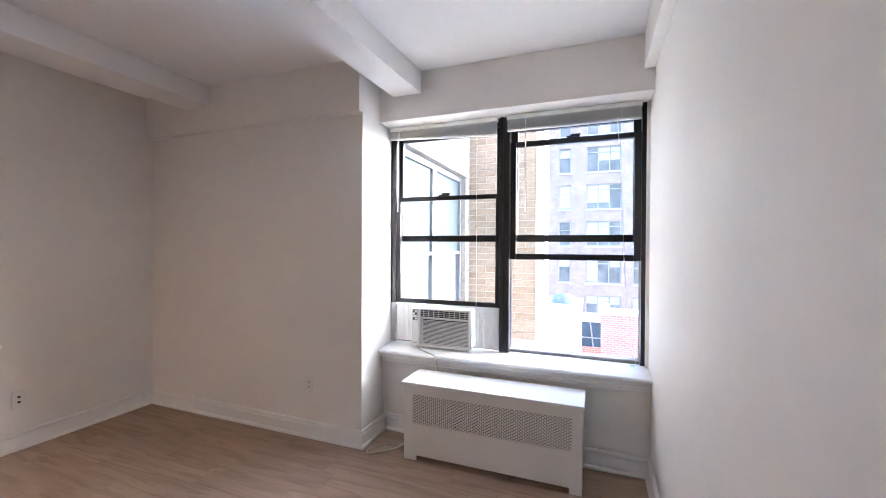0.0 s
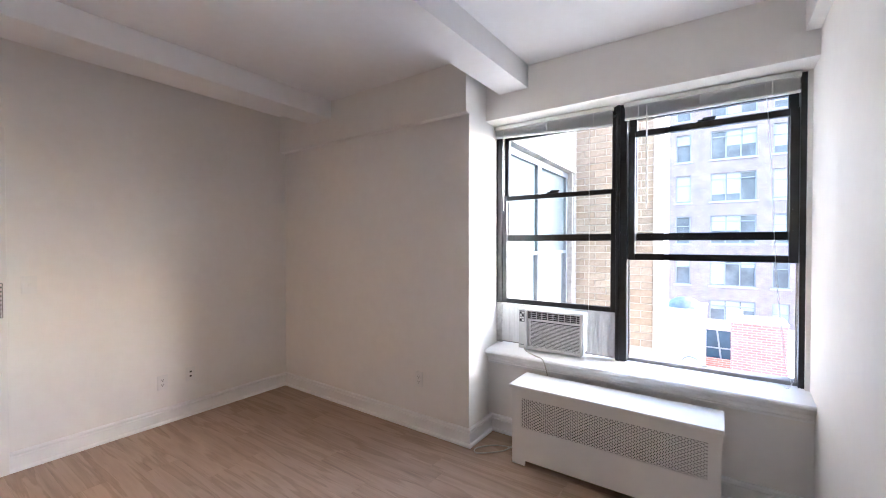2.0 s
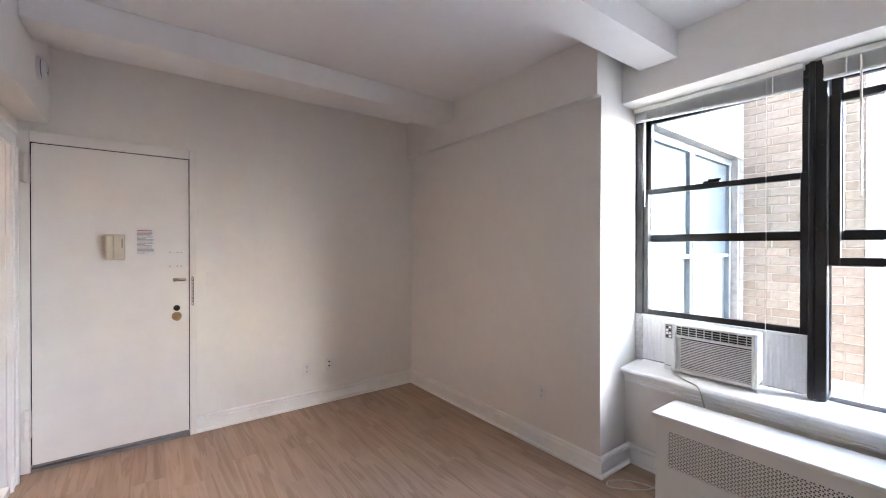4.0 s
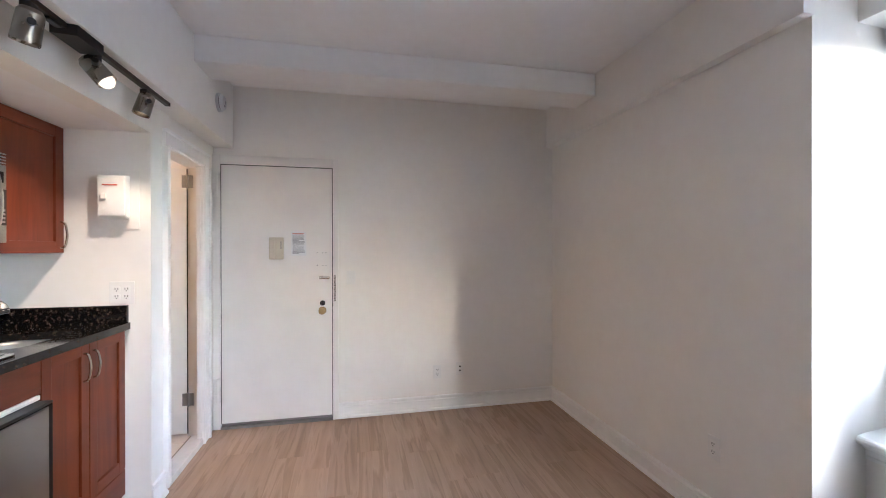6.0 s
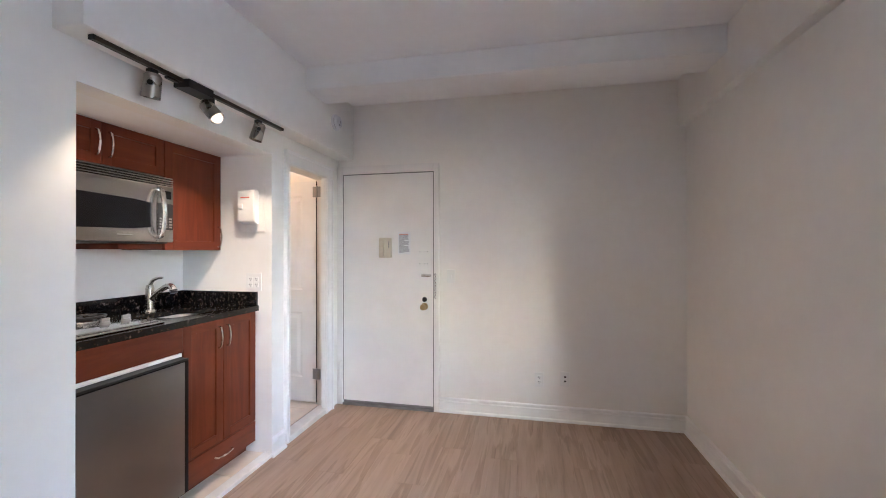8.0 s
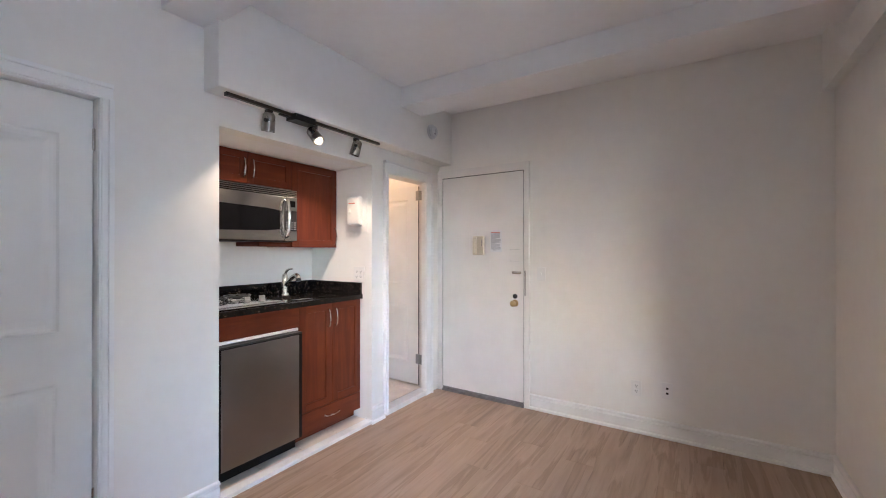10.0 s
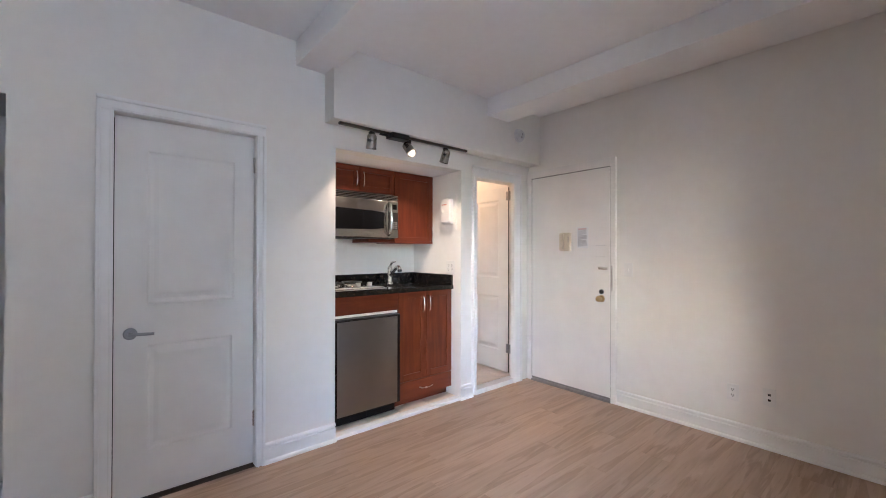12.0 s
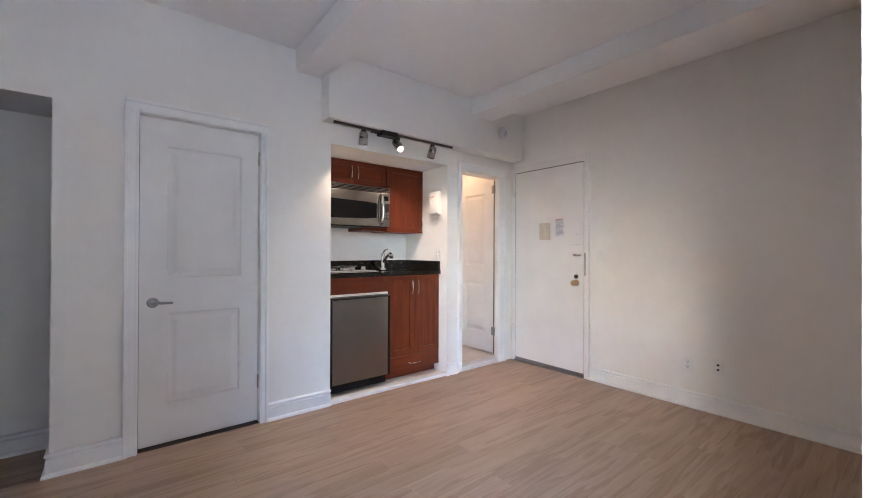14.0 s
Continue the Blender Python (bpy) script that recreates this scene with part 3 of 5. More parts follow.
for dy in (0.842, 0.887, 0.912):
    for z in (1.285, 1.388):
        cyl(hs, (FX + 0.0002, dy, z), (FX + 0.0012, dy, z), 0.004, n=10)
part("filled_screw_hole", hs, GREYP, leaf_e)

# dark strips set in the gaps round the leaf, shade put into their colour
for y0, y1, z0, z1 in ((0.9605, 0.9655, 0.044, 2.084), (0.1145, 0.1195, 0.044, 2.084), (0.1145, 0.9655, 2.0845, 2.0895)):
    part("frame_gap_shade", boxed(FX - 0.030, FX - 0.005, y0, y1, z0, z1), MATTEB, frame_e, "dark strip standing in for shade in the door gap")

# intercom handset and notice on the door
ic = thing("intercom", (FX, 0.53, 1.34), "beige plastic intercom handset box on the entry door", "intercom")
part("body", boxed(FX, FX + 0.035, 0.476, 0.584, 1.336, 1.513, bevel=0.006, seg=3), BEIGEP, ic)
part("handset", boxed(FX + 0.035, FX + 0.058, 0.482, 0.524, 1.343, 1.506, bevel=0.010, seg=3), BEIGEP, ic, smooth=True)
part("speaker_slot", boxed(FX + 0.0352, FX + 0.0365, 0.565, 0.571, 1.42, 1.48), GREYP, ic)
nt = thing("paper_notice", (FX, 0.686, 1.371), "printed white paper notice taped to the door", "paper")
part("sheet", boxed(FX + 0.0005, FX + 0.0015, 0.641, 0.757, 1.365, 1.560), PAPER, nt)
rnd = random.Random(4)
for i in range(19):
    z = 1.540 - i * 0.0088
    w = 0.098 if i not in (6, 11, 18) else 0.05
    hgt = 0.0065 if i == 0 else 0.0034
    part("text_line", boxed(FX + 0.0017, FX + 0.0021, 0.650, 0.650 + w * rnd.uniform(0.86, 1.0), z, z + hgt), REDINK if i == 0 else INK, nt)


# ---------------------------------------------------------------- wall plates
def plate(name, at, axis, sign, w, h, label, duplex=1, kind="outlet"):
    """A wall plate at a point of a wall: axis 0 stands on an x wall, 1 on a y wall."""
    x, y, z = at
    t = thing(name, at, label, "wall plate" if kind != "switch" else "light switch")

    def bx(u0, u1, z0, z1, d0, d1, bev):
        if axis == 0:
            a, b = sorted((x + sign * d0, x + sign * d1))
            return boxed(a, b, y + u0, y + u1, z + z0, z + z1, bevel=bev)
        a, b = sorted((y + sign * d0, y + sign * d1))
        return boxed(x + u0, x + u1, a, b, z + z0, z + z1, bevel=bev)
    part("cover", bx(-w / 2, w / 2, -h / 2, h / 2, 0, 0.007, 0.0025), WHITEP, t)
    for g in range(duplex):
        u = (g - (duplex - 1) / 2) * 0.046
        if kind == "outlet":
            for dz in (-0.02, 0.02):
                f = part("socket", bx(u - 0.017, u + 0.017, dz - 0.0145, dz + 0.0145, 0.007, 0.0095, 0.003), WHITEP, t)
                for du in (-0.0065, 0.0065):
                    part("slot", bx(u + du - 0.0016, u + du + 0.0016, dz - 0.002, dz + 0.008, 0.0095, 0.0100, 0), BLACKP, f)
                part("slot", bx(u - 0.0025, u + 0.0025, dz - 0.011, dz - 0.006, 0.0095, 0.0100, 0), BLACKP, f)
        elif kind == "switch":
            part("toggle", bx(u - 0.005, u + 0.005, -0.012, 0.010, 0.007, 0.017, 0.002), WHITEP, t)
        else:
            for dz in (-0.018, 0.018):
                part("jack", bx(u - 0.008, u + 0.008, dz - 0.007, dz + 0.007, 0.007, 0.0085, 0.001), BLACKP, t)
    return t


plate("outlet", (XW, 1.855, 0.331), 0, 1, 0.072, 0.116, "white duplex outlet on the wall above the baseboard")
plate("jack_plate", (XW, 2.061, 0.348), 0, 1, 0.072, 0.116, "white wall plate with two dark jacks", kind="jack")
plate("light_switch", (XW, 1.113, 1.177), 0, 1, 0.072, 0.116, "white light switch beside the entry door", kind="switch")
plate("outlet", (-1.636, YP, 0.392), 1, -1, 0.072, 0.116, "white duplex outlet on the pier wall")
plate("outlet", (KX0, -0.082, 1.185), 0, 1, 0.118, 0.122, "white double outlet plate above the granite backsplash", duplex=2)


# ---------------------------------------------------------------- window
WY = 3.462   # inner face of the window frame
win = thing("window_1", (-0.3, WY, 0.655), "pair of black-painted sash windows with one raised and one holding an air conditioner", "window", kind="structure")
part("frame_jamb", boxed(-1.226, -1.176, WY, WY + 0.11, 0.966, 2.381, bevel=0.003), SASH, win)
part("jamb_foot", boxed(-1.226, -1.176, WY, WY + 0.11, 0.646, 0.965, bevel=0.003), plain("chipped_grey_paint", (0.52, 0.52, 0.51), 0.5, vary=0.25, scale=30, bump=0.2), win, "pale chipped paint on the lower jamb")
part("frame_jamb", boxed(0.634, 0.660, WY, WY + 0.11, 0.646, 2.381, bevel=0.003), SASH, win)
part("mullion", boxed(-0.314, -0.240, WY - 0.012, WY + 0.11, 0.646, 2.381, bevel=0.006), SASH, win)
part("mullion_bead", boxed(-0.308, -0.286, WY - 0.024, WY - 0.012, 0.646, 2.381, bevel=0.004), SASH, win)
part("frame_head", boxed(-1.176, -0.314, WY, WY + 0.11, 2.325, 2.381, bevel=0.003), SASH, win)
part("frame_head", boxed(-0.240, 0.634, WY, WY + 0.11, 2.325, 2.381, bevel=0.003), SASH, win)
part("frame_sill", boxed(-1.200, 0.634, WY + 0.035, WY + 0.12, 0.640, 0.668, bevel=0.003), STONE, win, "weathered outer sill")


def sash(x0, x1, z0, z1, y, rail_b=0.05, rail_t=0.045, stile=0.045, latch=None):
    s = part("sash", boxed(x0, x0 + stile, y, y + 0.038, z0, z1, bevel=0.004), SASH, win)
    part("stile", boxed(x1 - stile, x1, y, y + 0.038, z0, z1, bevel=0.004), SASH, s)
    part("top_rail", boxed(x0 + stile, x1 - stile, y, y + 0.038, z1 - rail_t, z1, bevel=0.004), SASH, s)
    part("bottom_rail", boxed(x0 + stile, x1 - stile, y, y + 0.038, z0, z0 + rail_b, bevel=0.004), SASH, s)
    p = part("pane", boxed(x0 + stile - 0.006, x1 - stile + 0.006, y + 0.017, y + 0.021, z0 + rail_b - 0.006, z1 - rail_t + 0.006), GLASS, s)
    p.visible_shadow = False
    if latch is not None:
        lb = boxed(latch - 0.045, latch + 0.045, y - 0.012, y + 0.02, z1, z1 + 0.010, bevel=0.003)
        box(lb, latch - 0.02, latch + 0.05, y - 0.008, y + 0.012, z1 + 0.010, z1 + 0.022, bevel=0.005)
        part("sash_lock", lb, BLACKP, s)
    return s


sash(-1.180, -0.316, 1.464, 2.326, WY + 0.056, stile=0.036)                       # outer, left
sash(-1.180, -0.316, 0.966, 1.824, WY + 0.012, rail_b=0.036, rail_t=0.034, stile=0.034, latch=-0.76)     # inner, left, on the air conditioner
sash(-0.238, 0.632, 1.464, 2.326, WY + 0.056)                        # outer, right
sash(-0.238, 0.632, 1.335, 2.196, WY + 0.012, rail_b=0.042, rail_t=0.038, stile=0.041, latch=0.20)       # inner, right, raised
for xx in (-0.236, 0.620):
    part("sash_track", boxed(xx, xx + 0.010, WY + 0.010, WY + 0.014, 0.668, 1.335, bevel=0.001), STEEL, win, "bare metal sash track")

# inside sill and its apron
sb = extrude(bmesh.new(), [(3.238, 0.600), (3.233, 0.608), (3.235, 0.618), (3.243, 0.625), (WY + 0.03, 0.647), (WY + 0.03, 0.612), (YN + 0.01, 0.6125), (YN, 0.590), (3.246, 0.590)], 0, -1.212, XE)
structure("window_sill", sb, TRIM, "wide white painted window sill board", "sill")
ap = extrude(bmesh.new(), [(YN, 0.520), (YN - 0.018, 0.523), (YN - 0.020, 0.535), (YN - 0.016, 0.541), (YN - 0.020, 0.547), (YN - 0.020, 0.566), (YN - 0.034, 0.576), (YN - 0.038, 0.5895), (YN, 0.5895)], 0, -1.205, XE)
structure("trim_sill_apron", ap, TRIM, "white moulded apron under the window sill", "trim")


loop = thing("cable_loop", (0.13, 3.545, 0.669), "grey cable loop standing on the outer window sill", "cable")
part("cable", tube(bmesh.new(), [(0.075, 3.545, 0.672), (0.083, 3.548, 0.698), (0.118, 3.550, 0.716), (0.158, 3.547, 0.706), (0.180, 3.543, 0.673), (0.215, 3.541, 0.672)], 0.0042, n=8), CORD, loop, smooth=True)


# ---------------------------------------------------------------- blinds, drawn up
def blind(x0, x1, left, right, label):
    """A drawn-up blind: headrail, a stack of slats hanging to the given heights at its ends, bottom rail, ladder cords."""
    t = thing("window_blind", ((x0 + x1) / 2, 3.425, right), label, "blind", group="window blinds")
    part("headrail", boxed(x0, x1, 3.405, 3.445, 2.346, 2.376, bevel=0.004), WHITEP, t)
    n = 26
    for i in range(n):
        f = (i + 1) / n
        za, zb = 2.340 + (left + 0.012 - 2.340) * f, 2.340 + (right + 0.012 - 2.340) * f
        b = bmesh.new()
        dy = 0.002 * math.sin(i * 2.3)
        ring = []
        for x, z in ((x0 + 0.006, za), (x1 - 0.006, zb)):
            y = 3.408 + dy
            ring.append([b.verts.new((x, y, z)), b.verts.new((x, y + 0.013, z + 0.0016)), b.verts.new((x, y + 0.026, z)), b.verts.new((x, y + 0.026, z - 0.0008)), b.verts.new((x, y + 0.013, z + 0.0008)), b.verts.new((x, y, z - 0.0008))])
        for k in range(6):
            b.faces.new((ring[0][k], ring[0][(k + 1) % 6], ring[1][(k + 1) % 6], ring[1][k]))
        b.faces.new(ring[0][::-1]), b.faces.new(ring[1])
        part("slat", b, BLINDM, t)
    rb = boxed(x0 + 0.004, x1 - 0.004, 3.406, 3.436, 0, 0.011, bevel=0.003)
    for v in rb.verts:
        f = (v.co.x - x0) / (x1 - x0)
        v.co.z += left + (right - left) * f
    part("bottom_rail", rb, BLINDM, t)
    for u in (0.10, 0.48, 0.86):
        xx, zz = x0 + (x1 - x0) * u, left + (right - left) * u
        part("ladder_cord", boxed(xx - 0.0025, xx + 0.0025, 3.4020, 3.4035, zz, 2.346), WHITEP, t)
    return t


bl = blind(-1.212, -0.325, 2.284, 2.240, "white aluminium mini-blind drawn up under its headrail")
br = blind(-0.256, 0.630, 2.262, 2.262, "white aluminium mini-blind drawn up with hanging wand and cord")
part("tilt_wand", cyl(bmesh.new(), (-0.118, 3.398, 2.335), (-0.116, 3.396, 1.672), 0.0045, n=8), WHITEP, br, "clear plastic tilt wand")
part("lift_cord", tube(bmesh.new(), [(0.475, 3.398, 2.35), (0.505, 3.40, 1.9), (0.53, 3.405, 1.3), (0.575, 3.42, 0.80), (0.60, 3.41, 0.675), (0.565, 3.38, 0.665), (0.585, 3.36, 0.665), (0.61, 3.40, 0.70)], 0.0016, n=6), WHITEP, br)
part("lift_cord", tube(bmesh.new(), [(-0.475, 3.398, 2.35), (-0.476, 3.40, 1.9), (-0.474, 3.40, 1.35), (-0.476, 3.40, 0.97)], 0.0016, n=6), WHITEP, bl)
part("tilt_wand", cyl(bmesh.new(), (-1.13, 3.398, 2.335), (-1.13, 3.396, 1.70), 0.0035, n=8), WHITEP, bl)


# ---------------------------------------------------------------- air conditioner
AX0, AX1, AZ0, AZ1, AY = -0.983, -0.510, 0.652, 0.950, 3.355
ac = thing("air_conditioner", ((AX0 + AX1) / 2, 3.5, AZ0), "off-white window air conditioner with louvred front on the sill", "air conditioner")
part("casing", boxed(AX0 + 0.012, AX1 - 0.012, AY + 0.05, 3.80, AZ0 + 0.004, AZ1 - 0.012, bevel=0.006), ACP, ac)
front = part("front_panel", boxed(AX0, AX1, AY + 0.022, AY + 0.052, AZ0, AZ1, bevel=0.008), ACP, ac)
for a, b, c, d in ((AX0, AX0 + 0.066, AZ0, AZ1), (AX1 - 0.016, AX1, AZ0, AZ1), (AX0 + 0.066, AX1 - 0.016, AZ1 - 0.016, AZ1), (AX0 + 0.066, AX1 - 0.016, AZ0, AZ0 + 0.020), (AX0 + 0.066, AX1 - 0.016, 0.866, 0.880)):
    part("bezel", boxed(a, b, AY + 0.001, AY + 0.022, c, d, bevel=0.005), ACP, front)
part("outlet_recess", boxed(AX0 + 0.068, AX1 - 0.018, AY + 0.0185, AY + 0.0216, 0.881, AZ1 - 0.017), BLACKP, front)
for i in range(9):
    x = AX0 + 0.095 + i * 0.042
    part("vane", boxed(x, x + 0.0025, AY + 0.008, AY + 0.018, 0.882, AZ1 - 0.018), ACP, front)
for i in range(3):
    z = 0.892 + i * 0.0145
    part("vane", boxed(AX0 + 0.068, AX1 - 0.018, AY + 0.004, AY + 0.014, z, z + 0.0020), ACP, front)
# near-black sheet behind the louvres, coloured as the shade of the recess
part("intake_shade_sheet", boxed(AX0 + 0.092, AX1 - 0.017, AY + 0.0165, AY + 0.0218, AZ0 + 0.021, 0.865), SHADEIN, front)
for i in range(19):
    z = AZ0 + 0.025 + i * 0.0098
    curve = 0.018 * math.sin((z - AZ0) / (0.866 - AZ0) * math.pi * 0.9)
    part("louvre", boxed(AX0 + 0.066 + 0.006 + curve, AX1 - 0.016, AY + 0.004, AY + 0.013, z, z + 0.0050, bevel=0.0015, seg=1), ACP, front)
cv = bmesh.new()
tube(cv, [(AX0 + 0.072, AY + 0.001, 0.935), (AX0 + 0.058, AY + 0.0005, 0.86), (AX0 + 0.060, AY + 0.0005, 0.76), (AX0 + 0.086, AY + 0.0005, 0.69), (AX0 + 0.14, AY + 0.001, 0.668)], 0.0035, n=8)
part("curved_bead", cv, ACP, front, smooth=True)
part("control_face", boxed(AX0 + 0.008, AX0 + 0.050, AY - 0.0015, AY, 0.852, 0.940, bevel=0.0006, seg=1), GREYP, front, "grey control face with small buttons")
for i in range(4):
    for j in range(2):
        part("button", boxed(AX0 + 0.012 + j * 0.018, AX0 + 0.026 + j * 0.018, AY - 0.0045, AY - 0.0015, 0.860 + i * 0.019, 0.871 + i * 0.019, bevel=0.001, seg=1), WHITEP if (i + j) % 3 else BLACKP, front)
part("badge", boxed(AX0 + 0.010, AX0 + 0.044, AY - 0.001, AY, 0.678, 0.684), GREYP, front)


def accordion(x0, x1):
    b = bmesh.new()
    n = int((x1 - x0) / 0.011)
    outline = [(x0 + (x1 - x0) * i / n, 3.470 + (0.0035 if i % 2 else 0.0)) for i in range(n + 1)]
    outline += [(x, y + 0.003) for x, y in reversed(outline)]
    extrude(b, outline, 2, 0.660, 0.952)
    return b


part("side_curtain", accordion(-1.176, AX0 - 0.002), ACCORD, ac, "ribbed white accordion side panel")
part("side_curtain", accordion(AX1 + 0.002, -0.328), ACCORD, ac, "ribbed white accordion side panel")
part("mounting_rail", boxed(-1.176, -0.316, 3.452, 3.492, 0.952, 0.968, bevel=0.002), ACCORD, ac)
part("side_frame", boxed(-0.328, -0.316, 3.452, 3.490, 0.658, 0.952, bevel=0.002), ACCORD, ac)
pc = bmesh.new()
tube(pc, [(-0.940, 3.36, 0.668), (-0.910, 3.33, 0.643), (-0.82, 3.275, 0.6345), (-0.755, 3.240, 0.631), (-0.730, 3.226, 0.610), (-0.715, 3.227, 0.56), (-0.71, 3.236, 0.50), (-0.74, 3.245, 0.40), (-0.84, 3.245, 0.22),
          (-0.895, 3.19, 0.06), (-0.93, 3.06, 0.012), (-1.02, 2.95, 0.008), (-1.09, 2.90, 0.008), (-1.12, 2.95, 0.008), (-1.06, 3.04, 0.008), (-0.98, 3.09, 0.008), (-0.915, 3.10, 0.009)], 0.0045, n=8)
part("power_cord", pc, CORD, ac, "pale grey power cord hanging to the floor", smooth=True)


# ---------------------------------------------------------------- radiator cover
RX0, RX1, RY, RZ = -0.844, 0.291, 2.950, 0.526
rad = thing("radiator_cover", ((RX0 + RX1) / 2, 3.1, 0), "white enamelled metal radiator cover with a pierced grille under the window", "radiator cover")
part("top_panel", boxed(RX0 - 0.010, RX1 + 0.012, RY - 0.030, 3.214, RZ - 0.022, RZ, bevel=0.005), RADP, rad)
GX0, GX1, GZ0, GZ1 = -0.783, 0.235, 0.243, 0.438
fp = bmesh.new()
pierced(fp, 1, RY, RY + 0.012, RX0, RX1, 0.034, RZ - 0.022, [(GX0, GX1, GZ0, GZ1)])
box(fp, RX0, RX0 + 0.09, RY, RY + 0.012, 0, 0.034)
box(fp, RX1 - 0.07, RX1, RY, RY + 0.012, 0, 0.034)
fpo = part("front_panel", fp, RADP, rad)
part("side_panel", boxed(RX0, RX0 + 0.012, RY + 0.012, 3.212, 0, RZ - 0.022), RADP, rad)
part("side_panel", boxed(RX1 - 0.012, RX1, RY + 0.012, 3.212, 0, RZ - 0.022), RADP, rad)
# near-black sheets behind the grille stand for the shade inside the cover
part("shade_backing", boxed(RX0 + 0.014, RX1 - 0.014, 3.17, 3.18, 0.04, RZ - 0.03), SHADEIN, rad)
part("grille_shade_sheet", boxed(GX0 - 0.02, GX1 + 0.02, RY + 0.03, RY + 0.034, GZ0 - 0.02, GZ1 + 0.02), SHADEIN, rad)


def perforated(x0, x1, z0, z1, nx, nz):
    """A pierced sheet: small diamond holes set round honeycomb cells."""
    b = bmesh.new()
    px, pz = (x1 - x0) / nx, (z1 - z0) / nz
    y = RY + 0.002
    for j in range(nz):
        za, zb = z0 + j * pz, z0 + (j + 1) * pz
        off = px / 2 if j % 2 else 0.0
        if off:
            for xa, xb in ((x0, x0 + off), (x1 - off, x1)):
                b.faces.new([b.verts.new(p) for p in ((xa, y, za), (xb, y, za), (xb, y, zb), (xa, y, zb))])
        for i in range(nx - (1 if off else 0)):
            xa = x0 + off + i * px
            q = [b.verts.new(p) for p in ((xa, y, za), (xa + px, y, za), (xa + px, y, zb), (xa, y, zb))]
            if (i - j // 2 - j) % 3 == 0:
                b.faces.new(q)
                continue
            cx, cz = xa + px / 2, (za + zb) / 2
            h = [b.verts.new((cx + dx * px, y, cz + dz * pz)) for dx, dz in ((-0.31, -0.31), (0.31, -0.31), (0.31, 0.31), (-0.31, 0.31))]
            for k in range(4):
                b.faces.new((q[k], q[(k + 1) % 4], h[(k + 1) % 4], h[k]))
    return b


part("grille", perforated(GX0, GX1, GZ0, GZ1, 108, 21), RADP, fpo, "pierced honeycomb grille")


# ---------------------------------------------------------------- kitchenette
def bar_handle(bm, p, q, out, r=0.005):
    """A bowed bar pull between two fixing points, standing out along the vector out."""
    p, q, o = Vector(p), Vector(q), Vector(out)
    tube(bm, [p, p + o * 0.75 + (q - p) * 0.08, (p + q) / 2 + o * 1.12, q + o * 0.75 + (p - q) * 0.08, q], r, n=10)
    return bm


def shaker(x0, x1, z0, z1, y, material, parent, rail=0.055, thick=0.020):
    """A shaker door as a recessed panel with two stiles and two rails; front face at y."""
    d = part("door", boxed(x0 + rail - 0.003, x1 - rail + 0.003, y - thick + 0.002, y - 0.011, z0 + rail - 0.003, z1 - rail + 0.003), material, parent)
    for a, b, c, e, n in ((x0, x0 + rail, z0, z1, "stile"), (x1 - rail, x1, z0, z1, "stile"), (x0 + rail, x1 - rail, z0, z0 + rail, "rail"), (x0 + rail, x1 - rail, z1 - rail, z1, "rail")):
        part(n, boxed(a, b, y - thick, y, c, e, bevel=0.002), WOODH if n == "rail" else WOODV, d)
    return d


FY = -0.068     # front of the base units
base = thing("base_cabinet", (-2.11, -0.36, 0.014), "reddish cherry sink cabinet with two shaker doors and a bottom drawer", "kitchen cabinet")
part("body", boxed(-2.401, -1.811, KB + 0.004, FY - 0.021, 0.095, 0.850), WOODV, base)
part("plinth", boxed(-2.401, -1.811, KB + 0.004, FY - 0.075, 0.014, 0.095), WOODH, base)
for a, b, h in ((-2.399, -2.107, -2.132), (-2.103, -1.813, -2.064)):
    d = shaker(a, b, 0.236, 0.986, FY, WOODV, base)
    part("handle", bar_handle(bmesh.new(), (h, FY, 0.942), (h, FY, 0.812), (0, 0.026, 0)), NICKEL, d, "bowed nickel pull", smooth=True)
dr = part("drawer_front", boxed(-2.399, -1.813, FY - 0.020, FY, 0.095, 0.230, bevel=0.003), WOODH, base)
part("handle", bar_handle(bmesh.new(), (-2.170, FY, 0.160), (-2.035, FY, 0.160), (0, 0.026, -0.004)), NICKEL, dr, "bowed nickel pull", smooth=True)

apron = solid("apron_panel", boxed(-1.809, KX1 - 0.002, FY - 0.02, FY, 0.848, 0.987, bevel=0.002), WOODH, "cherry wood filler panel above the refrigerator", "cabinet panel")
part("white_strip", boxed(-1.798, KX1 - 0.004, FY - 0.016, FY + 0.006, 0.829, 0.846, bevel=0.002), WHITEP, apron, "white plastic edge strip")

# refrigerator
fg = thing("refrigerator", (-1.52, -0.34, 0.014), "undercounter refrigerator with a stainless door and black body", "refrigerator")
part("body", boxed(-1.785, -1.215, KB + 0.02, FY - 0.022, 0.050, 0.812, bevel=0.004), BLACKP, fg)
fd = part("door", boxed(-1.800, -1.236, FY - 0.018, FY + 0.048, 0.108, 0.814, bevel=0.006), MATTEB, fg)
part("door_skin", boxed(-1.770, -1.248, FY + 0.0482, FY + 0.0525, 0.114, 0.808, bevel=0.0015), STEELV, fd, "brushed stainless door skin", smooth=True)
part("top_cap", boxed(-1.798, -1.238, FY - 0.016, FY + 0.050, 0.814, 0.825, bevel=0.004), BLACKP, fd)
kick = bmesh.new()
box(kick, -1.780, -1.240, FY - 0.03, FY - 0.002, 0.032, 0.095, bevel=0.003)
for i in range(4):
    x = -1.768 + i * 0.135
    box(kick, x, x + 0.115, FY - 0.002, FY + 0.004, 0.044, 0.084, bevel=0.002)
part("kick_grille", kick, MATTEB, fg)
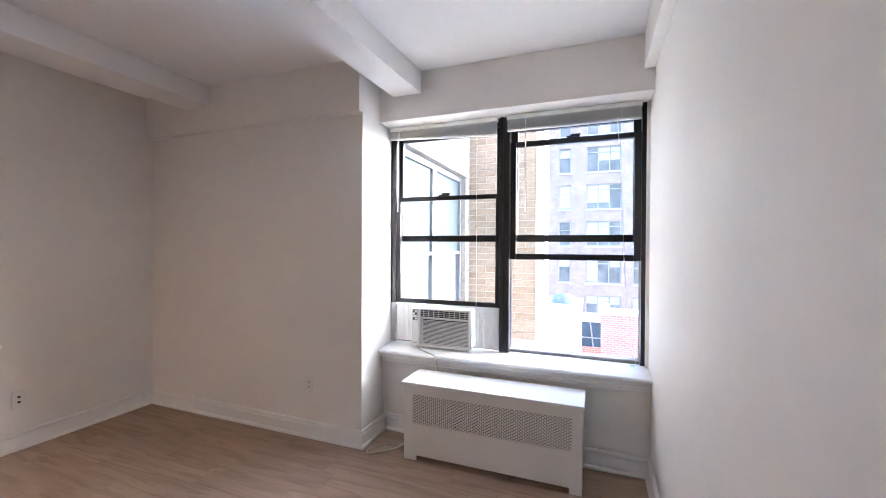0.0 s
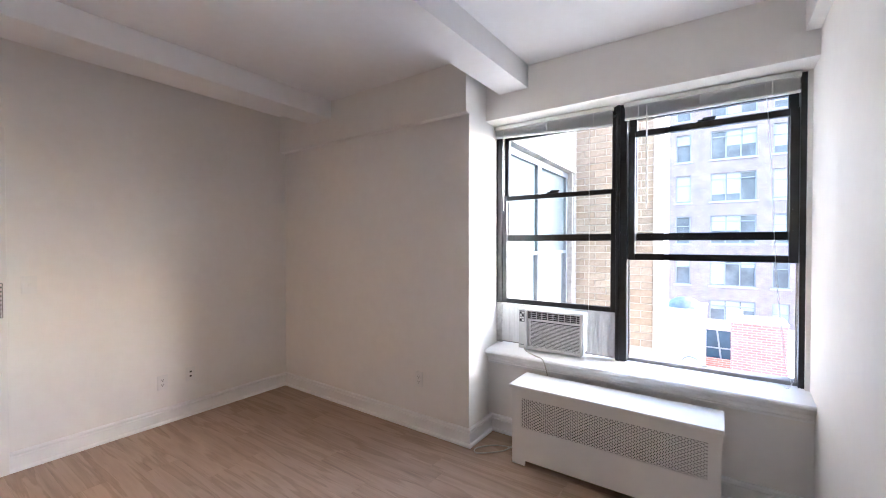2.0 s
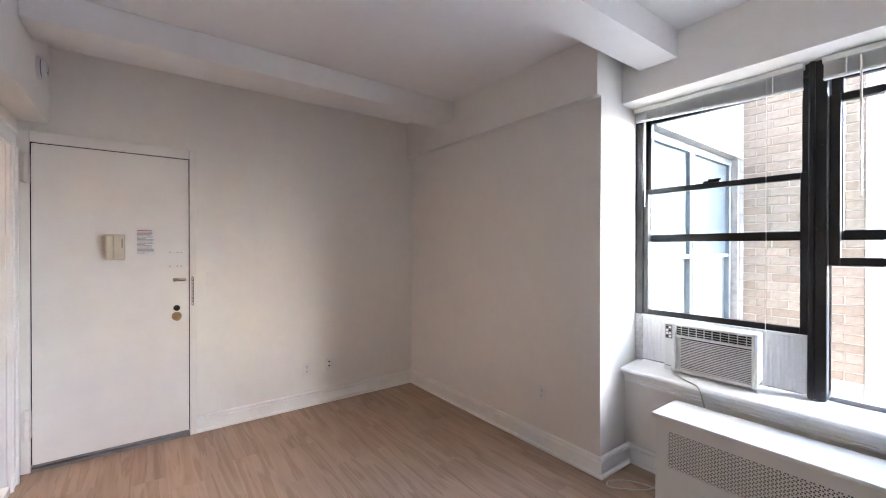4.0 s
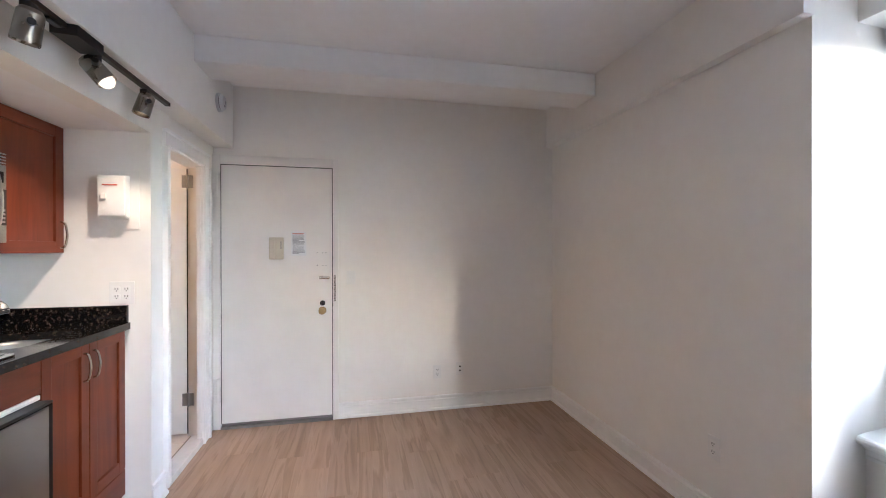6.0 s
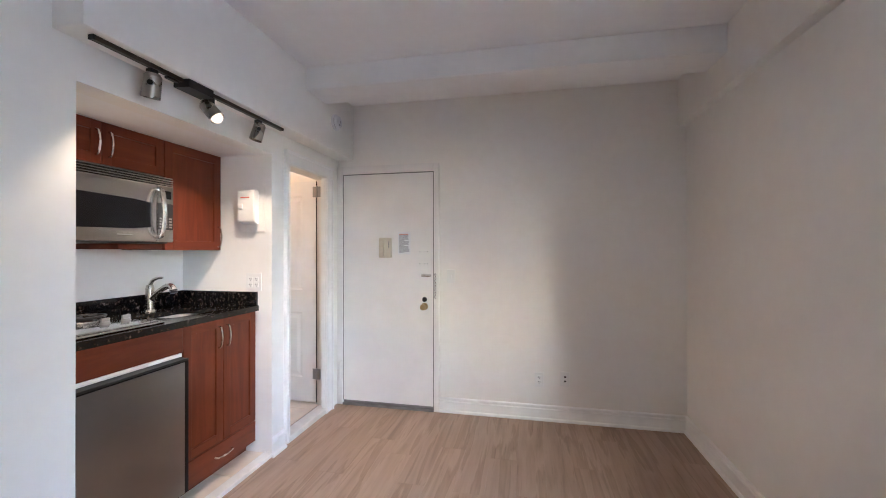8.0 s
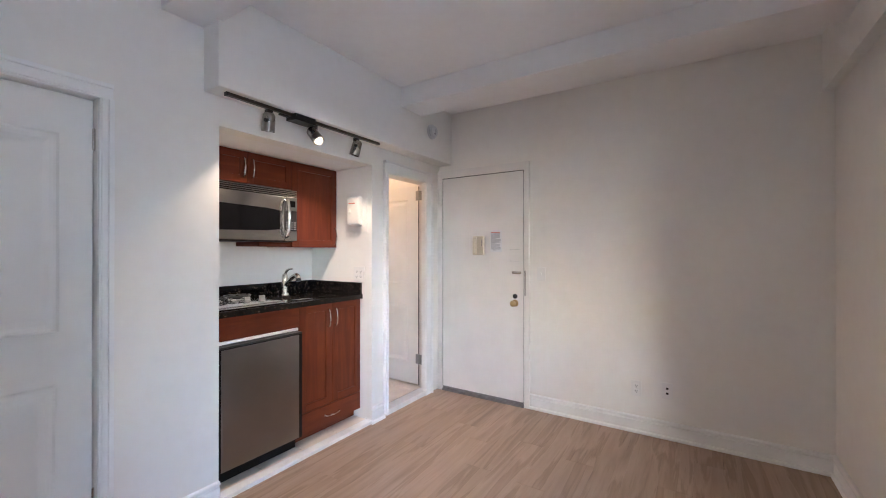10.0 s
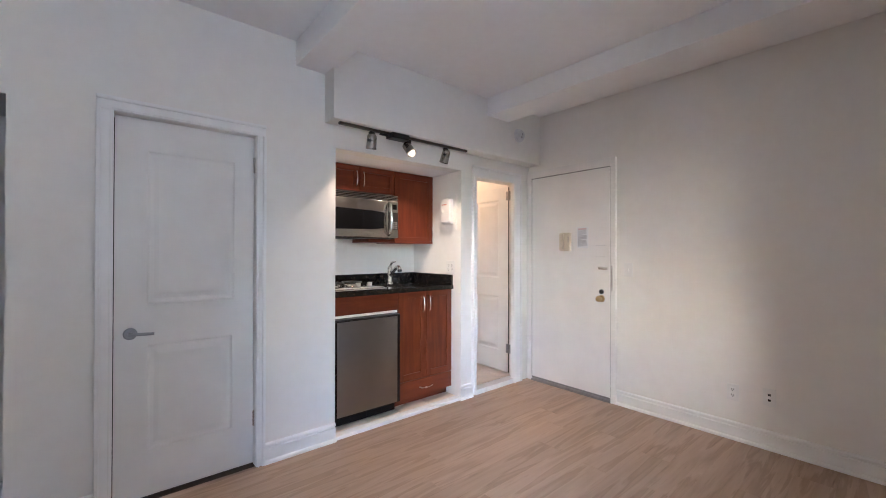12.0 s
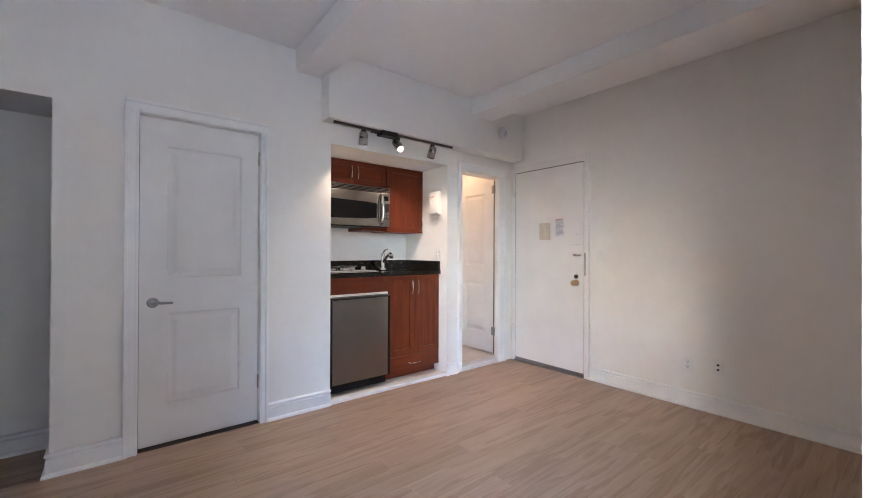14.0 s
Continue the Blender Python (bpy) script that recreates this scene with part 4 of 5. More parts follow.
for x in (-1.785, -1.245):
    part("foot", cyl(bmesh.new(), (x, FY - 0.06, 0.014), (x, FY - 0.06, 0.052), 0.016, n=14), BLACKP, fg)

# worktop with backsplashes, hole for the sink
CZ = 1.024
ct = thing("worktop", (-1.79, -0.35, 0.988), "polished black speckled granite worktop with low backsplash", "worktop")
SX0, SX1, SY0, SY1 = -2.205, -1.835, -0.46, -0.165
tb = bmesh.new()
rr = 0.07


def rounded(x0, x1, y0, y1, r, n=6):
    pts = []
    for cx, cy, a0 in ((x1 - r, y1 - r, 0), (x0 + r, y1 - r, 90), (x0 + r, y0 + r, 180), (x1 - r, y0 + r, 270)):
        for i in range(n + 1):
            a = radians(a0 + 90 * i / n)
            pts.append((cx + r * math.cos(a), cy + r * math.sin(a)))
    return pts


hole = rounded(SX0, SX1, SY0, SY1, rr)
outer_box = (KX0 + 0.002, KX1 - 0.002, KB + 0.002, -0.044)


def to_edge(x, y):
    """The point of the slab's outline that lies behind a point of the sink's rim, seen from the sink's middle."""
    cx, cy = (SX0 + SX1) / 2, (SY0 + SY1) / 2
    dx, dy = x - cx, y - cy
    tx = ((outer_box[1] if dx > 0 else outer_box[0]) - cx) / dx if abs(dx) > 1e-9 else 1e9
    ty = ((outer_box[3] if dy > 0 else outer_box[2]) - cy) / dy if abs(dy) > 1e-9 else 1e9
    t = min(tx, ty)
    return (cx + dx * t, cy + dy * t)


corners = [(outer_box[1], outer_box[3]), (outer_box[0], outer_box[3]), (outer_box[0], outer_box[2]), (outer_box[1], outer_box[2])]


def slab_layer(z):
    return [tb.verts.new((x, y, z)) for x, y in hole], [tb.verts.new((*to_edge(x, y), z)) for x, y in hole], [tb.verts.new((x, y, z)) for x, y in corners]


hi_layer, lo_layer = slab_layer(CZ), slab_layer(0.988)
nh = len(hole)
for (h, o, c) in (hi_layer, lo_layer):
    for i in range(nh):
        j = (i + 1) % nh
        corner = next((cv for cv in c if abs(abs(o[i].co.x - cv.co.x) + abs(o[j].co.y - cv.co.y)) < 1e-6 or abs(abs(o[j].co.x - cv.co.x) + abs(o[i].co.y - cv.co.y)) < 1e-6), None)
        differ = abs(o[i].co.x - o[j].co.x) > 1e-6 and abs(o[i].co.y - o[j].co.y) > 1e-6
        if differ and corner is not None:
            tb.faces.new((h[i], h[j], o[j], corner, o[i]))
        else:
            tb.faces.new((h[i], h[j], o[j], o[i]))
for i in range(nh):
    j = (i + 1) % nh
    tb.faces.new((hi_layer[0][i], hi_layer[0][j], lo_layer[0][j], lo_layer[0][i]))
for i in range(4):
    j = (i + 1) % 4
    tb.faces.new((hi_layer[2][i], hi_layer[2][j], lo_layer[2][j], lo_layer[2][i]))
slab = part("slab", tb, GRANITE, ct)
part("backsplash", boxed(KX0 + 0.002, KX1 - 0.002, KB + 0.002, KB + 0.022, CZ, 1.118, bevel=0.002), GRANITE, ct)
part("side_splash", boxed(KX0 + 0.001, KX0 + 0.021, KB + 0.022, -0.052, CZ, 1.118, bevel=0.002), GRANITE, ct)

# sink
sk = thing("sink", ((SX0 + SX1) / 2, (SY0 + SY1) / 2, 0.87), "undermounted stainless steel sink basin", "sink")
bs = bmesh.new()
levels = [(0.006, 0.987), (-0.002, 0.975), (-0.004, 0.90), (-0.03, 0.872), (-0.09, 0.866)]
rings = []
for e, z in levels:
    rings.append([bs.verts.new((x, y, z)) for x, y in rounded(SX0 - e, SX1 + e, SY0 - e, SY1 + e, max(0.02, rr + e * 0.3))])
for a, b in zip(rings, rings[1:]):
    for i in range(len(a)):
        bs.faces.new((a[i], a[(i + 1) % len(a)], b[(i + 1) % len(a)], b[i]))
bs.faces.new(rings[-1])
part("basin", bs, brushed("satin_basin_steel", (0.66, 0.65, 0.63), 0.38, 0), sk, smooth=True)
part("drain", cyl(bmesh.new(), (-2.02, -0.31, 0.8665), (-2.02, -0.31, 0.869), 0.04, n=24), CHROME, sk)

# tap
fa = thing("faucet", (-2.03, -0.535, CZ), "brushed nickel pull-out kitchen tap with a single lever", "faucet")
fb = bmesh.new()
cyl(fb, (-2.03, -0.535, CZ), (-2.03, -0.535, CZ + 0.012), 0.034, 0.030, n=28)
cyl(fb, (-2.03, -0.535, CZ + 0.012), (-2.03, -0.535, CZ + 0.14), 0.026, 0.023, n=28)
cyl(fb, (-2.03, -0.535, CZ + 0.14), (-2.03, -0.535, CZ + 0.165), 0.024, 0.018, n=28)
part("body", fb, NICKEL, fa, smooth=True)
part("spout", tube(bmesh.new(), [(-2.03, -0.53, CZ + 0.070), (-2.022, -0.475, CZ + 0.112), (-2.014, -0.410, CZ + 0.150), (-2.006, -0.360, CZ + 0.163), (-2.002, -0.335, CZ + 0.150), (-2.001, -0.328, CZ + 0.132)], lambda t: 0.016 + 0.009 * max(0, t - 0.45), n=16), NICKEL, fa, smooth=True)
part("spray_tip", cyl(bmesh.new(), (-2.001, -0.330, CZ + 0.140), (-2.000, -0.325, CZ + 0.120), 0.021, 0.019, n=20), BLACKP, fa, smooth=True)
part("lever", tube(bmesh.new(), [(-2.03, -0.535, CZ + 0.160), (-2.03, -0.515, CZ + 0.190), (-2.03, -0.48, CZ + 0.206), (-2.03, -0.44, CZ + 0.210)], lambda t: 0.012 - 0.006 * t, n=12), NICKEL, fa, smooth=True)

# two-burner hob
hb = thing("gas_hob", (-1.46, -0.30, CZ), "small two-burner stainless gas hob with black grates", "gas hob")
part("tray", boxed(-1.715, -1.215, -0.50, -0.085, CZ, CZ + 0.012, bevel=0.005, seg=3), CHROME, hb, smooth=True)
part("raised_rim", boxed(-1.700, -1.23, -0.48, -0.105, CZ + 0.012, CZ + 0.018, bevel=0.004), CHROME, hb, smooth=True)
for bx_, by_ in ((-1.37, -0.36), (-1.56, -0.40)):
    bb = bmesh.new()
    cyl(bb, (bx_, by_, CZ + 0.018), (bx_, by_, CZ + 0.026), 0.055, 0.05, n=24)
    cyl(bb, (bx_, by_, CZ + 0.026), (bx_, by_, CZ + 0.036), 0.034, n=24)
    part("burner", bb, BLACKP, hb, smooth=True)
    part("drip_ring", tube(bmesh.new(), [(bx_ + 0.068 * math.cos(k * math.pi / 6), by_ + 0.062 * math.sin(k * math.pi / 6), CZ + 0.022) for k in range(13)], 0.008, n=8, steps=2), CHROME, hb, "bright chrome burner ring", smooth=True)
    gb = bmesh.new()
    for k in range(4):
        a = k * math.pi / 2 + 0.4
        dx, dy = math.cos(a), math.sin(a)
        tube(gb, [(bx_ + dx * 0.09, by_ + dy * 0.075, CZ + 0.018), (bx_ + dx * 0.09, by_ + dy * 0.075, CZ + 0.044), (bx_ + dx * 0.02, by_ + dy * 0.02, CZ + 0.046)], 0.006, n=6, steps=4)
    tube(gb, [(bx_ + 0.085 * math.cos(k * math.pi / 6), by_ + 0.07 * math.sin(k * math.pi / 6), CZ + 0.046) for k in range(13)], 0.006, n=6, steps=2)
    part("grate", gb, BLACKP, hb, "black wire pan grate", smooth=True)
for x, y in ((-1.545, -0.255), (-1.655, -0.262)):
    kn = bmesh.new()
    cyl(kn, (x, y, CZ + 0.018), (x, y, CZ + 0.030), 0.022, 0.019, n=20)
    box(kn, x - 0.020, x + 0.020, y - 0.006, y + 0.006, CZ + 0.030, CZ + 0.048, bevel=0.003)
    part("knob", kn, GREYP, hb, "grey control knob", smooth=True)

# wall cabinets
UY = -0.348
uc = thing("wall_cabinet", (-2.17, -0.5, 1.408), "tall reddish cherry wall cabinet with one shaker door", "kitchen cabinet", group="wall cabinets")
part("body", boxed(-2.401, -1.958, KB + 0.003, UY - 0.021, 1.406, 2.060), WOODV, uc)
d = shaker(-2.400, -1.959, 1.404, 2.058, UY, WOODV, uc, 0.058)
part("handle", bar_handle(bmesh.new(), (-2.377, UY, 1.565), (-2.377, UY, 1.428), (0, 0.026, 0)), NICKEL, d, "bowed nickel pull", smooth=True)
uc2 = thing("wall_cabinet", (-1.58, -0.5, 1.838), "low reddish cherry wall cabinet with two doors above the microwave", "kitchen cabinet", group="wall cabinets")
part("body", boxed(-1.954, KX1 - 0.002, KB + 0.003, UY - 0.021, 1.844, 2.060), WOODH, uc2)
for a, b, h in ((-1.953, -1.602, -1.634), (-1.598, KX1 - 0.003, -1.570)):
    d = shaker(a, b, 1.842, 2.058, UY, WOODH, uc2, 0.05)
    part("handle", bar_handle(bmesh.new(), (h, UY, 2.012), (h, UY, 1.884), (0, 0.026, 0)), NICKEL, d, "bowed nickel pull", smooth=True)

# microwave
MX0, MX1, MY, MZ0, MZ1 = -1.950, KX1 - 0.006, -0.280, 1.448, 1.826
mw = thing("microwave", (-1.55, -0.45, MZ0), "stainless over-range microwave with black glass door and bowed handle", "microwave")
part("body", boxed(MX0 + 0.004, MX1, KB + 0.004, MY - 0.03, MZ0 + 0.006, MZ1), STEEL, mw)
part("underside", boxed(MX0 + 0.006, MX1, KB + 0.006, MY - 0.035, MZ0 - 0.006, MZ0 + 0.0055), BLACKP, mw)
part("hood_panel", boxed(-1.958, -1.70, KB + 0.005, UY - 0.02, 1.410, MZ0 - 0.007, bevel=0.002), WOODH, mw, "dark wood filler under the microwave")
part("vent_back", boxed(MX0 + 0.003, MX1, MY - 0.03, MY - 0.014, 1.776, MZ1 - 0.001), BLACKP, mw)
for i in range(4):
    z = 1.779 + i * 0.0128
    part("vent_slat", boxed(MX0 + 0.001, MX1, MY - 0.012, MY + 0.002, z, z + 0.0058, bevel=0.001, seg=1), STEEL, mw)
mdoor = part("door", boxed(-1.843, MX1, MY - 0.03, MY + 0.004, MZ0 + 0.002, 1.774, bevel=0.006, seg=3), STEEL, mw, smooth=True)
wb = extrude(bmesh.new(), [(-1.802, 1.532), (-1.802, 1.668), (-1.70, 1.678), (MX1 - 0.004, 1.690), (MX1 - 0.004, 1.508), (-1.70, 1.520)], 1, MY + 0.0042, MY + 0.0075)
part("glass", wb, BLACKG, mdoor, "black glass door window")
part("handle", bar_handle(bmesh.new(), (-1.850, MY + 0.002, 1.752), (-1.850, MY + 0.002, 1.478), (0, 0.042, 0), 0.013), STEEL, mdoor, "bowed stainless handle", smooth=True)
mp = part("control_panel", boxed(MX0 + 0.001, -1.847, MY - 0.03, MY + 0.003, MZ0 + 0.002, 1.774, bevel=0.004), STEEL, mw)
part("display", boxed(-1.932, -1.865, MY + 0.0032, MY + 0.005, 1.700, 1.745), BLACKG, mp)
kp = part("keypad", boxed(-1.945, -1.850, MY + 0.0032, MY + 0.0055, 1.522, 1.672), BLACKP, mp)
part("dial", cyl(bmesh.new(), (-1.897, MY + 0.0055, 1.622), (-1.897, MY + 0.018, 1.622), 0.018, 0.016, n=20), BLACKP, kp, smooth=True)
for i in range(4):
    for j in range(3):
        part("key", boxed(-1.937 + j * 0.030, -1.917 + j * 0.030, MY + 0.0055, MY + 0.0068, 1.532 + i * 0.016, 1.541 + i * 0.016), GREYP, kp)
part("badge", boxed(-1.70, -1.62, MY + 0.0042, MY + 0.0050, 1.484, 1.488), GREYP, mdoor)

# breaker panel on the side wall
bk = thing("breaker_panel", (KX0, -0.11, 1.54), "white electrical breaker box with an overhanging cover", "breaker box")
part("back_plate", boxed(KX0, KX0 + 0.006, -0.193, 0.004, 1.530, 1.850, bevel=0.002), WALL, bk)
cvr = bmesh.new()
extrude(cvr, [(KX0 + 0.006, 1.578), (KX0 + 0.056, 1.598), (KX0 + 0.060, 1.800), (KX0 + 0.050, 1.814), (KX0 + 0.006, 1.818)], 1, -0.168, -0.040)
bmesh.ops.bevel(cvr, geom=list(cvr.edges), offset=0.004, segments=2, affect='EDGES')
cv_ = part("cover", cvr, WHITEP, bk)
part("latch", boxed(KX0 + 0.0595, KX0 + 0.066, -0.150, -0.124, 1.686, 1.716, bevel=0.003), WHITEP, cv_)
part("label_strip", boxed(KX0 + 0.0605, KX0 + 0.0615, -0.144, -0.074, 1.758, 1.765), REDINK, cv_, "small red printed label")

# track lights
tr = thing("track_light", (-1.775, 0.15, 2.198), "dark bronze ceiling track with three brushed nickel spot heads", "track light")
part("track", boxed(-2.368, -1.186, 0.139, 0.163, 2.204, 2.222, bevel=0.002), BRONZE, tr)
part("end_cap", boxed(-1.186, -1.176, 0.138, 0.164, 2.203, 2.222, bevel=0.002), BLACKP, tr)
part("end_cap", boxed(-2.378, -2.368, 0.138, 0.164, 2.203, 2.222, bevel=0.002), BLACKP, tr)
part("feed_box", extrude(bmesh.new(), [(-1.575, 0.113), (-1.735, 0.113), (-1.735, 0.192), (-1.585, 0.192)], 2, 2.182, 2.221), BLACKP, tr, "black power feed cover")
part("feed_box_clip", boxed(-1.56, -1.50, 0.14, 0.16, 2.192, 2.202, bevel=0.002), BLACKP, tr)
WARM = (1.0, 0.70, 0.42)
CANM = brushed("dark_brushed_nickel", (0.33, 0.305, 0.27), 0.27, 2)
BULB = emitter("lamp_face_warm", (1.0, 0.68, 0.38), 0.12)


def spot_head(x, aim, watts, face=0.034, bare=False, cone=114):
    """One spot head: adaptor block, bowed yoke, can with knobs, glowing lamp face."""
    a = Vector(aim).normalized()
    pivot = Vector((x, 0.151, 2.136))
    ad = part("adaptor", boxed(x - 0.018, x + 0.018, 0.136, 0.166, 2.166, 2.200, bevel=0.003), BLACKP, tr)
    side = (Vector((0.75, 0.66, 0)) - a * a.dot(Vector((0.75, 0.66, 0)))).normalized()
    part("yoke", tube(bmesh.new(), [pivot + side * 0.040 - a * 0.0, pivot + side * 0.040 + Vector((0, 0, 0.018)), Vector((x, 0.151, 2.170)), pivot - side * 0.040 + Vector((0, 0, 0.018)), pivot - side * 0.040], 0.0045, n=8), NICKEL, ad, smooth=True)
    c0, c1 = pivot - a * 0.045, pivot + a * 0.062
    b = bmesh.new()
    cyl(b, c0 + a * 0.012, c1, 0.034, 0.037, n=28, cap=False)
    cyl(b, c0, c0 + a * 0.012, 0.026, 0.034, n=28, cap=False)
    cyl(b, c0 - a * 0.001, c0, 0.026, n=28)
    cyl(b, c1, c1 - a * 0.004, 0.037, 0.032, n=28, cap=False)
    cyl(b, c1 - a * 0.004, c1 - a * 0.036, 0.032, 0.031, n=28, cap=False)
    can = part("can", b, CANM, ad, "brushed nickel lamp can", smooth=True)
    for s in (1, -1):
        part("knob", cyl(bmesh.new(), pivot + side * s * 0.035, pivot + side * s * 0.058, 0.011, n=14), BLACKP, ad)
    part("lamp_face", cyl(bmesh.new(), c1 - a * face, c1 - a * (face - 0.002), 0.0305, n=28), BULB, ad, "glowing warm lamp face")
    if bare:
        bulb = bmesh.new()
        bmesh.ops.create_uvsphere(bulb, u_segments=20, v_segments=12, radius=0.029, matrix=Matrix.Translation(c1 - a * 0.006))
        part("bulb", bulb, BULB, ad, "bare glowing bulb", smooth=True)
    lamp = bpy.data.lights.new("spot", 'SPOT')
    lamp.energy, lamp.color, lamp.spot_size, lamp.spot_blend, lamp.shadow_soft_size = watts, WARM, radians(cone), 0.5, 0.014
    lo = new("track_spot_lamp", lamp)
    lo.matrix_world = look(c1 + a * (0.025 if bare else -0.003), c1 + a)


spot_head(-1.430, (-0.08, -0.24, -1.0), 2.3, 0.034, False, 110)
spot_head(-1.755, (-0.12, 0.62, -0.75), 1.0, 0.034, True)
spot_head(-2.136, (0.14, -0.24, -1.0), 1.3, 0.034, False, 102)

# smoke detector on the soffit
DETECTOR = plain("detector_grey_white_plastic", (0.66, 0.65, 0.66), 0.45, vary=0.03)
sd = thing("smoke_detector", (-3.030, 0.2020, 2.462), "round white smoke detector on the boxed soffit", "smoke detector")
part("base", cyl(bmesh.new(), (-3.030, 0.2020, 2.462), (-3.030, 0.2180, 2.462), 0.066, 0.064, n=32), DETECTOR, sd, smooth=True)
# vent ring, greyed so the gap under the cap carries its shade
part("vent_ring_shade", cyl(bmesh.new(), (-3.030, 0.2180, 2.462), (-3.030, 0.2240, 2.462), 0.054, n=32), GREYP, sd)
part("cap", cyl(bmesh.new(), (-3.030, 0.2240, 2.462), (-3.030, 0.2430, 2.462), 0.060, 0.046, n=32), DETECTOR, sd, smooth=True)
part("test_button", cyl(bmesh.new(), (-3.030, 0.2430, 2.440), (-3.030, 0.2460, 2.440), 0.008, n=14), GREYP, sd)
part("vent_mark", boxed(-3.048, -3.040, 0.2435, 0.2445, 2.455, 2.480), GREYP, sd)

# bathroom ceiling lamp
bl_ = thing("bath_lamp", (-2.85, -1.0, 2.34), "round warm ceiling lamp in the bathroom", "ceiling lamp")
part("shade", cyl(bmesh.new(), (-2.85, -1.0, 2.40), (-2.85, -1.0, 2.35), 0.13, 0.11, n=28), emitter("bath_lamp_glow", (1.0, 0.62, 0.30), 1.0), bl_, smooth=True)
bd = bpy.data.lights.new("bath", 'POINT')
bd.energy, bd.color, bd.shadow_soft_size = 0.36, (1.0, 0.50, 0.20), 0.08
new("bath_point_lamp", bd).location = (-2.85, -1.0, 2.28)


# ---------------------------------------------------------------- outside
structure("ground", boxed(-400, 400, 3.7, 800, -11.2, -11.0), ASPHALT, "dark street and yards far below", "ground")
# our own building goes on above and below: unseen mass, added to block sun
structure("facade", pierced(bmesh.new(), 1, 3.55, 3.62, -9, 9, -11, 6, [(-1.226, 0.655, 0.62, 2.39)]), TANBRICK, "unseen tan brick facade of this building, added to block sun", "facade")
structure("sun_block_roof", boxed(-9, 9, -9, 3.55, 5.8, 6), CONCRETE, "unseen flat roof of this building, added to block sun", "roof")
structure("building_back", boxed(-9, 9, -9, -8.8, -11, 5.8), TANBRICK, "unseen rear wall of this building, added to block sun", "facade")

# the wing beside the window
wing = thing("building_wing", (-1.2, 4.3, -11), "white painted brick wing with a large metal window", "building", kind="structure")
P0, P1 = Vector((-1.208, 3.64, 0)), Vector((-1.235, 5.65, 0))
along = (P1 - P0).normalized()
outw = Vector((along.y, -along.x, 0))
LEN = (P1 - P0).length


def wing_box(u0, u1, z0, z1, d0, d1, bev=0.0):
    b = boxed(u0, u1, d0, d1, z0, z1, bevel=bev)
    m = Matrix((( along.x, outw.x, 0, P0.x), (along.y, outw.y, 0, P0.y), (0, 0, 1, 0), (0, 0, 0, 1)))
    return moved(b, m)


WE = 1.90      # far end of the wing's window
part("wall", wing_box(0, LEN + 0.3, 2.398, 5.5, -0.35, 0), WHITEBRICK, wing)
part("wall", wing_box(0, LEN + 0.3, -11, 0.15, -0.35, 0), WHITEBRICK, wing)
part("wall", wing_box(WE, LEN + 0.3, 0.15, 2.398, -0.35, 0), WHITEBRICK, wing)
part("lintel", wing_box(0, WE + 0.03, 2.318, 2.396, -0.32, 0.02, 0.004), STONE, wing)
part("reveal", wing_box(WE - 0.05, WE - 0.002, 0.15, 2.317, -0.32, -0.005), STONE, wing)
WINGGLASS = plain("pale_reflecting_glass", (0.12, 0.15, 0.165), 0.06, vary=0.12, scale=1.5, bump=0.0)
wwin = part("window", wing_box(0, WE - 0.05, 2.253, 2.315, -0.12, -0.06), SOOT, wing)
for u in (0.0, 0.845, 0.905, WE - 0.11):
    part("bar", wing_box(u, u + 0.045, 0.15, 2.253, -0.12, -0.06), SOOT, wwin)
for u0, u1 in ((0.045, 0.845), (0.950, WE - 0.11)):
    part("bar", wing_box(u0, u1, 1.33, 1.365, -0.115, -0.065), SOOT, wwin)
    part("pane", wing_box(u0, u1, 1.365, 2.253, -0.10, -0.092), WINGGLASS, wwin)
    part("pane", wing_box(u0, u1, 0.15, 1.33, -0.11, -0.102), WINGGLASS, wwin)
    part("blind", wing_box(u0, u1 - 0.09, 0.15, 1.33, -0.100, -0.094), CURTAIN, wwin, "pale blind behind the wing window")

# tan brick wall that faces the window
TY = 5.65
tw = thing("tan_brick_wall", (-0.8, TY + 0.1, -11), "tan brick wall with pale joints facing the window", "brick wall", kind="structure")
part("mortar_bed", boxed(-1.26, -0.365, TY + 0.008, TY + 0.5, -11, 5.5), MORTAR, tw)
# edge strip, evenly paler than the brick beside it
part("corner_strip", boxed(-0.363, -0.258, TY - 0.004, TY + 0.5, -11, 5.5), plain("pale_edge_strip", (0.58, 0.57, 0.55), 0.7), tw, "pale strip along the wall edge")

# building across the yard
FBY = 35.0
fbx0, fbx1 = -9.0, 9.0
across = thing("apartment_building", (0, FBY + 3, -11), "tall pinkish brick apartment building with white-framed windows", "building", kind="structure")
rows = [7.45 + 3.0 * k for k in range(-5, 3)]
wide = [(-6.6, -4.0), (-0.47, 2.14), (4.6, 7.2)]
small = [(-2.62, -1.68), (3.0, 3.9), (-8.4, -7.5)]
fw = bmesh.new()
zprev = -11.0
for zb in rows:
    zt = zb + 2.0
    box(fw, fbx0, fbx1, FBY, FBY + 0.4, zprev, zb)
    pierced(fw, 1, FBY, FBY + 0.4, fbx0, fbx1, zb, zt, [(a, b, zb, zt) for a, b in sorted(wide + small)])
    zprev = zt
box(fw, fbx0, fbx1, FBY, FBY + 0.4, zprev, 20)
part("wall", fw, FARBRICK, across)
part("side_wall", boxed(fbx0, fbx1, FBY + 1.5, FBY + 12, -11, 20), CONCRETE, across)
part("roof", boxed(fbx0 - 0.2, fbx1 + 0.2, FBY - 0.1, FBY + 12, 20, 20.5), CONCRETE, across)
